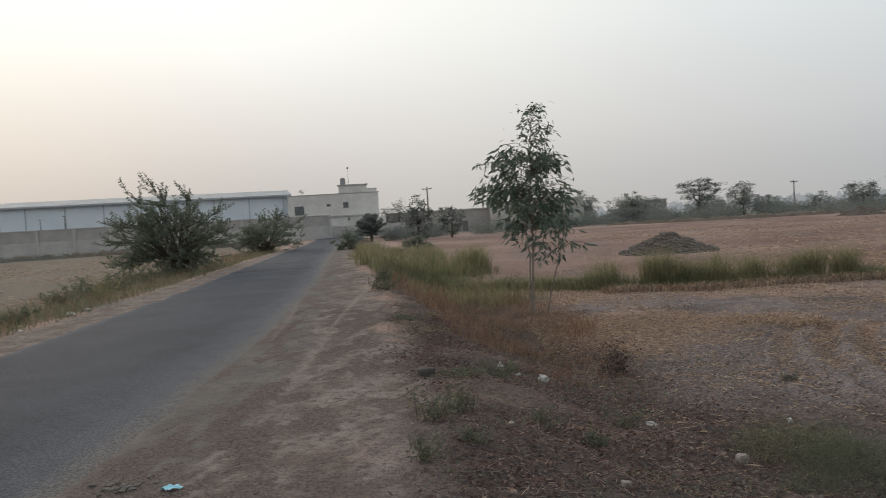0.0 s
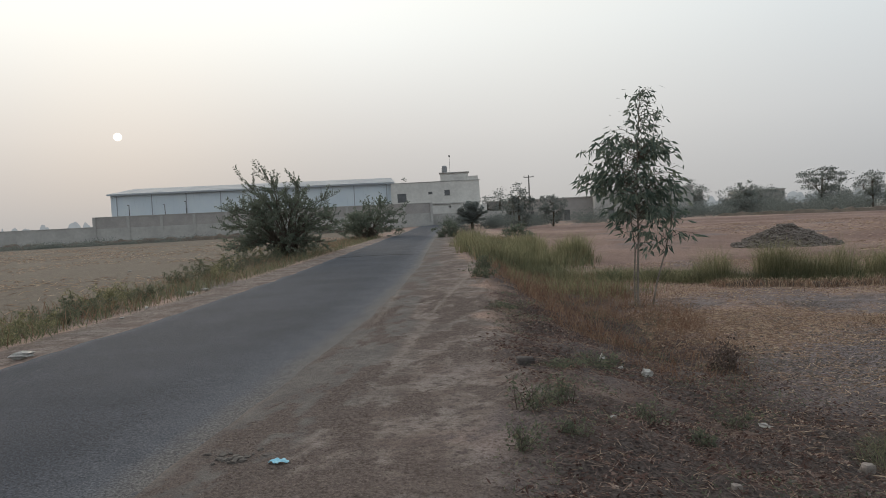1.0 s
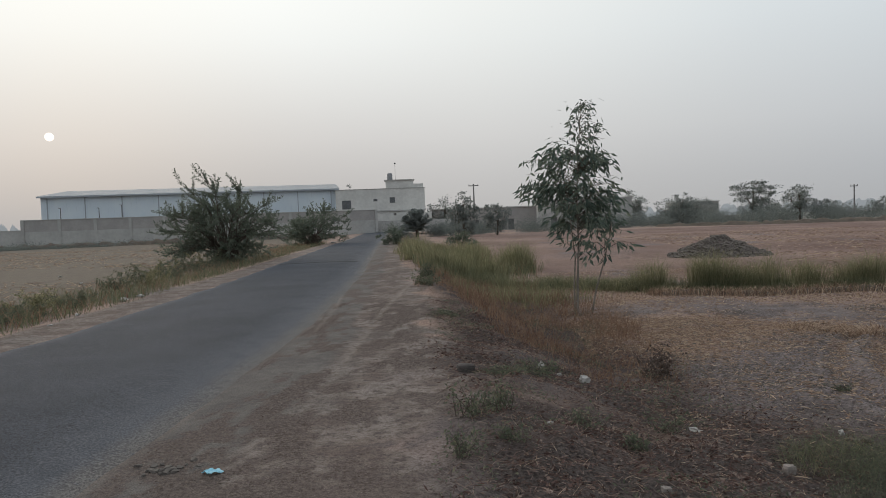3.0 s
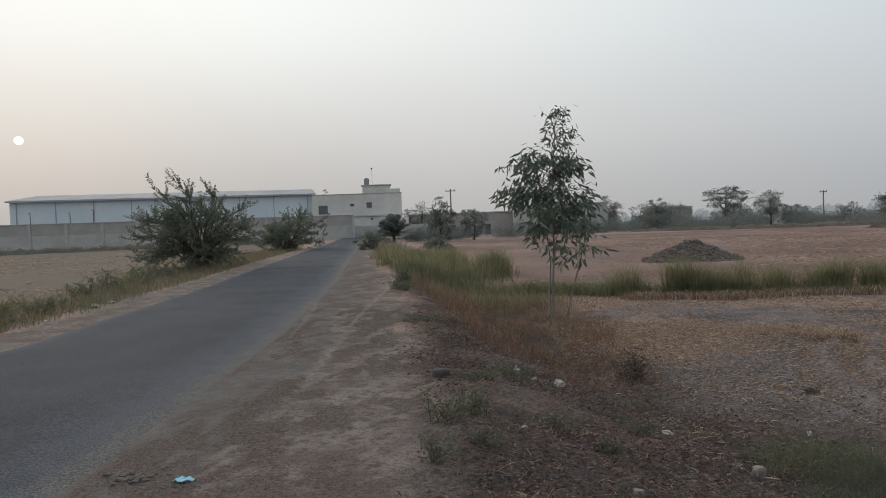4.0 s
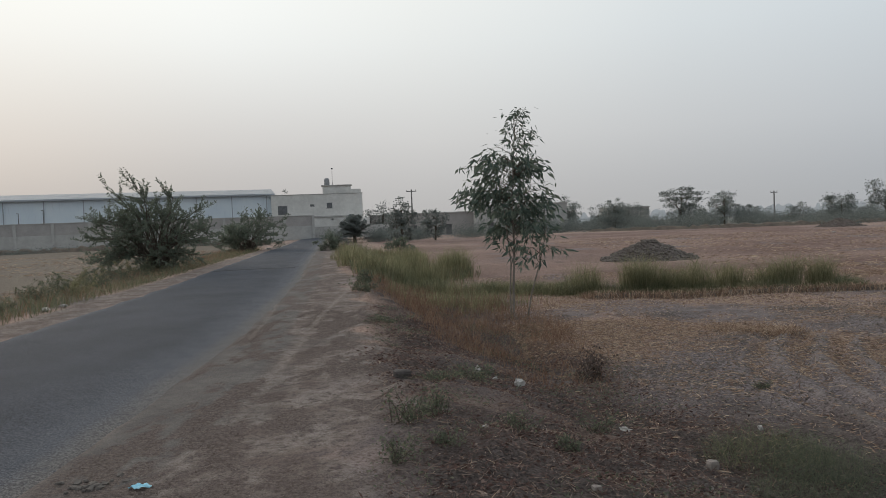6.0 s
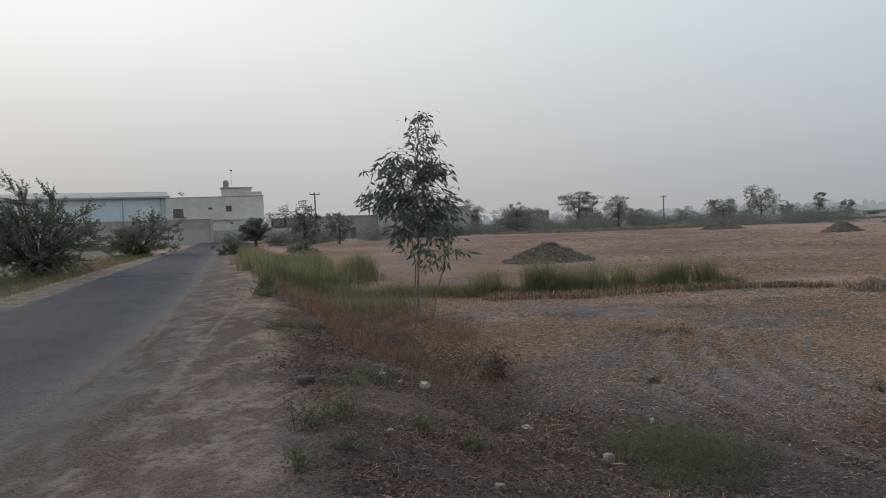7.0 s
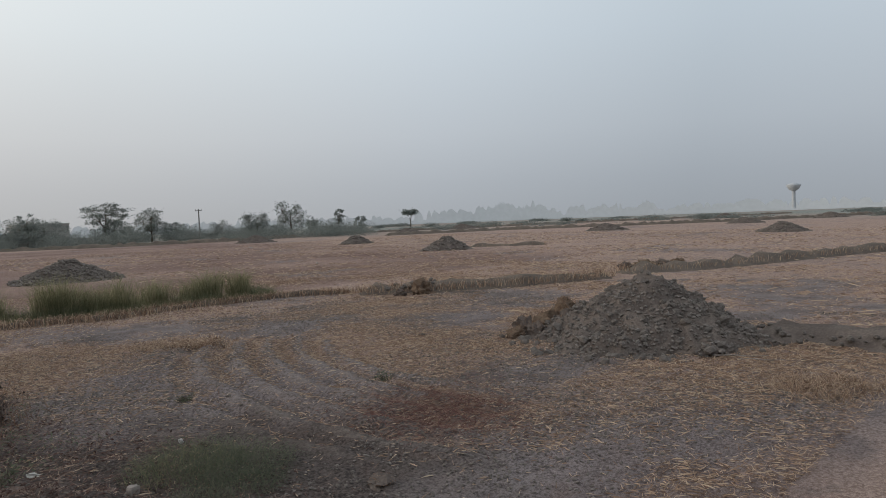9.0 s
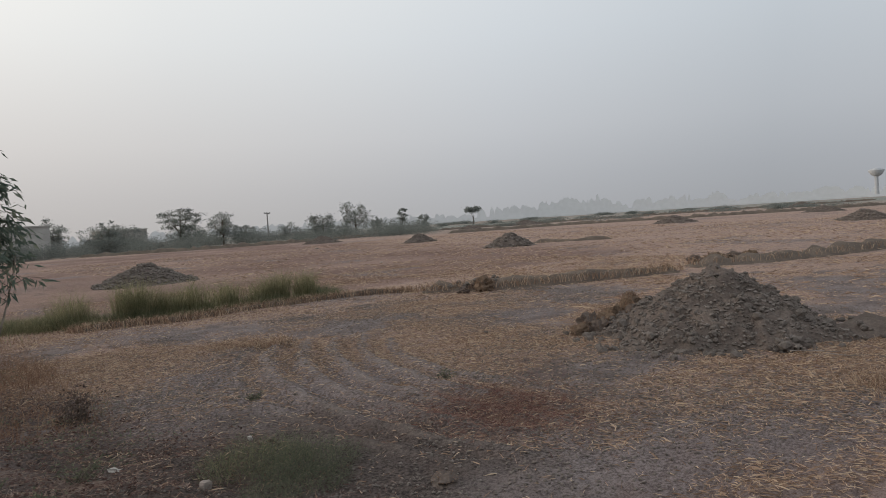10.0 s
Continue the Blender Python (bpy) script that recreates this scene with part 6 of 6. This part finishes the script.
# ---------- litter and stones ----------
def crumpled(name, x, y, size, seed, mat, label, category, lift=0.0, group="litter on the bank"):
    """A crumpled scrap or bag: a creased closed skin."""
    rg = np.random.default_rng(seed)
    bm = bmesh.new()
    bmesh.ops.create_icosphere(bm, subdivisions=2, radius=0.5)
    for v in bm.verts:
        k = rg.uniform(0.45, 1.3)
        v.co = Vector((v.co.x * size[0] * k, v.co.y * size[1] * k, v.co.z * size[2] * k))
    ob = part(name, bm, mat)
    ob.matrix_basis = pose(x, y, float(land(x, y)) + size[2] * 0.3 + lift, 0, 0, rg.uniform(0, 180))
    return tagged(ob, label, category, group)


def blue_scrap(x, y):
    """A creased pale blue cloth scrap lying flat by the road edge."""
    q = np.linspace(-0.5, 0.5, 12)
    X, Y = np.meshgrid(q, q)
    Z = 0.008 + 0.010 * np.abs(np.sin(X * 5 + Y * 2.2)) + 0.006 * vnoise(X, Y, 0.15, 201)
    sh = X * 0.092 + 0.026 * Y, Y * 0.074 * (1 + 0.25 * X)
    top = np.stack([sh[0], sh[1], Z], -1).reshape(-1, 3)
    k = np.arange(144).reshape(12, 12)
    f = np.stack([k[:-1, :-1], k[:-1, 1:], k[1:, 1:], k[1:, :-1]], -1).reshape(-1, 4)
    v = np.concatenate([top, top - [0, 0, 0.003]])
    ob = np_part("cloth_scrap", v, np.concatenate([f, f[:, ::-1] + 144]), M_BLUE)
    ob.matrix_basis = pose(x, y, float(land(x, y)) + 0.004, 0, 0, -28)
    tagged(ob, "creased pale blue cloth scrap lying on the dirt verge", "litter", "litter on the bank")


def stone(x, y, size, seed, label, material=None):
    bm = bmesh.new()
    bmesh.ops.create_cube(bm, size=1)
    bmesh.ops.subdivide_edges(bm, edges=bm.edges[:], cuts=2, use_grid_fill=True)
    rg = np.random.default_rng(seed)
    for v in bm.verts:
        n = v.co.normalized() * 0.62
        v.co = v.co.lerp(n, 0.45) * rg.uniform(0.88, 1.08)
        v.co = Vector((v.co.x * size[0], v.co.y * size[1], v.co.z * size[2]))
    ob = part("stone", bm, material or M_DARKSTONE)
    ob.matrix_basis = pose(x, y, float(land(x, y)) + size[2] * 0.44, 0, 4, rg.uniform(-30, 30))
    return tagged(ob, label, "stone", "stones on the verge")


blue_scrap(-1.74, 4.06)
stone(-0.28, 6.83, (0.18, 0.11, 0.085), 211, "dark block-shaped stone lying on the verge's edge")
stone(0.25, 7.2, (0.07, 0.06, 0.04), 212, "small grey stone on the bank")
stone(2.28, 5.5, (0.085, 0.07, 0.075), 213, "pale rounded stone beside feathery weed", M_PALESTONE)
stone(1.05, 4.35, (0.06, 0.05, 0.04), 214, "small pale stone among broken stalks", M_PALESTONE)
brown_sod(3.24, 6.3, (0.22, 0.16, 0.11), 430, "dark earth clod beside feathery weed")
brown_sod(3.71, 4.15, (0.30, 0.2, 0.12), 432, "dark earth clod on the bare field")
brown_sod(8.9, 8.9, (0.16, 0.12, 0.07), 434, "small dark earth clod on the stubble")


def stalk(x, y, turn, length):
    """A long pale dry stalk lying flat on the field, with a bent tip."""
    z = float(land(x, y)) + 0.03
    pts = [(-length / 2, 0, 0), (-length * 0.15, 0.01, 0.012), (length * 0.2, -0.01, 0.008), (length / 2, 0.03, 0.02)]
    ob = np_part("dry_stalk", *tube(pts, [0.010, 0.009, 0.008, 0.003], 6), M_PALESTONE, None, "", True)
    ob.matrix_basis = pose(x, y, z, 0, 0, turn)
    tagged(ob, "long pale dry stalk lying on the stubble", "stalk", "stalks on the field")


stalk(9.85, 3.55, -70, 0.7)
stalk(9.75, 3.25, -74, 0.6)
crumpled("plastic_bag", 0.58, 8.42, (0.10, 0.09, 0.10), 221, M_PLASTIC, "crumpled white plastic bag on the bank", "litter")
crumpled("plastic_bag", 1.01, 7.8, (0.13, 0.10, 0.11), 222, M_PLASTIC, "crumpled dirty white plastic bag on the bank", "litter")
crumpled("plastic_scrap", 0.78, 8.2, (0.09, 0.05, 0.04), 223, M_PLASTIC, "small white plastic scrap on the bank", "litter")
crumpled("plastic_scrap", 1.89, 6.62, (0.17, 0.08, 0.05), 224, M_PLASTIC, "torn pale plastic scrap among broken stalks", "litter")
crumpled("plastic_scrap", 2.9, 5.95, (0.06, 0.04, 0.05), 225, M_PLASTIC, "small white scrap above the feathery weed", "litter", 0.16)
crumpled("plastic_scrap", 0.43, 5.45, (0.06, 0.05, 0.02), 226, M_PLASTIC, "small white scrap on the verge", "litter")
for i, (x, y, s) in enumerate([(-8.25, 15.0, 0.28), (-8.1, 15.5, 0.22), (-6.45, 7.6, 0.3), (-7.6, 12.2, 0.14), (-9.6, 17.8, 0.16), (-10.6, 14.4, 0.13), (-13.5, 22.0, 0.2),
                               (-12.0, 27.0, 0.22), (-16.8, 26.0, 0.2), (-12.9, 57.0, 0.5), (-11.3, 60.0, 0.4), (-7.2, 10.8, 0.1), (6.8, 58.0, 0.4), (36.0, 60.0, 0.4), (22.0, 30.0, 0.2)]):
    crumpled("litter_scrap", x, y, (s, s * 0.6, s * 0.3), 231 + i, M_PLASTIC, "white litter scrap lying on the dry ground", "litter", 0.02, "litter about the fields")


def broken_edge(x, y):
    """Lifted flakes of broken asphalt at the road's edge."""
    rg = np.random.default_rng(251)
    ob = thing("asphalt_rubble", (x, y, 0.0), "broken dark asphalt flakes at the road's edge", "rubble")
    for i in range(26):
        bm = bmesh.new()
        s = rg.uniform(0.012, 0.036)
        bmesh.ops.create_cone(bm, cap_ends=True, segments=6, radius1=s, radius2=s * 0.8, depth=0.012)
        for v in bm.verts:
            v.co.x *= rg.uniform(0.7, 1.3)
            v.co.y *= rg.uniform(0.5, 1.0)
        p = part("flake", bm, M_STONE, ob)
        p.matrix_basis = pose(rg.normal() * 0.085, rg.normal() * 0.065, 0.008, rg.uniform(-14, 14), rg.uniform(-14, 14), rg.uniform(0, 360))


broken_edge(-2.1, 4.17)


# clods along the spoil ridge
ridge = thing("spoil_clods", (11.3, 1.5, float(land(11.3, 1.5))), "loose dark clods scattered along the spoil ridge", "clods")
rg_ridge = np.random.default_rng(271)
clods_on(ridge, [(rg_ridge.normal() * 0.4 + 0.12 * t, t, 0.20 - abs(rg_ridge.normal()) * 0.1, rg_ridge.uniform(0.05, 0.17)) for t in np.linspace(-2.0, 2.4, 120)])
# clods on the field bund's corner
corner = thing("bund_clods", (14.0, 14.2, float(land(14.0, 14.2))), "grey clods piled at the corner of a field bund", "clods")
clods_on(corner, [(rg_ridge.normal() * 0.35, rg_ridge.normal() * 0.3, 0.12 + 0.2 * rg_ridge.random(), rg_ridge.uniform(0.08, 0.24)) for t in range(26)])


def road_crest_shade(y0, x0, x1):
    """A dark raised strip added across the road for the shading at a slight crest."""
    n = 40
    x = np.linspace(x0, x1, n)
    yc = y0 + 0.25 * (x - x0) / (x1 - x0) + 0.05 * vnoise(x, 0 * x, 0.4, 281)
    w = 0.10 + 0.05 * vnoise(x, 0 * x, 0.5, 282)
    u = (x - road_x(yc)) / ROAD_HALF
    z = 0.006 + 0.03 * (1 - u ** 2)
    rows = [np.stack([x, yc + o * w, z + h], 1) for o, h in ((-1, -0.004), (-0.4, 0.016), (0.4, 0.016), (1, -0.004))]
    v = np.concatenate(rows)
    k = np.arange(n - 1)
    f = np.concatenate([np.stack([k + i * n, k + 1 + i * n, k + 1 + (i + 1) * n, k + (i + 1) * n], 1) for i in range(3)])
    ob = np_part("road_crest_shade", v, f, M_ROAD_SHADE, None, "", True)
    tagged(ob, "dark raised strip for the shading at a slight road crest", "road seam")


road_crest_shade(27.0, -8.3, -5.2)
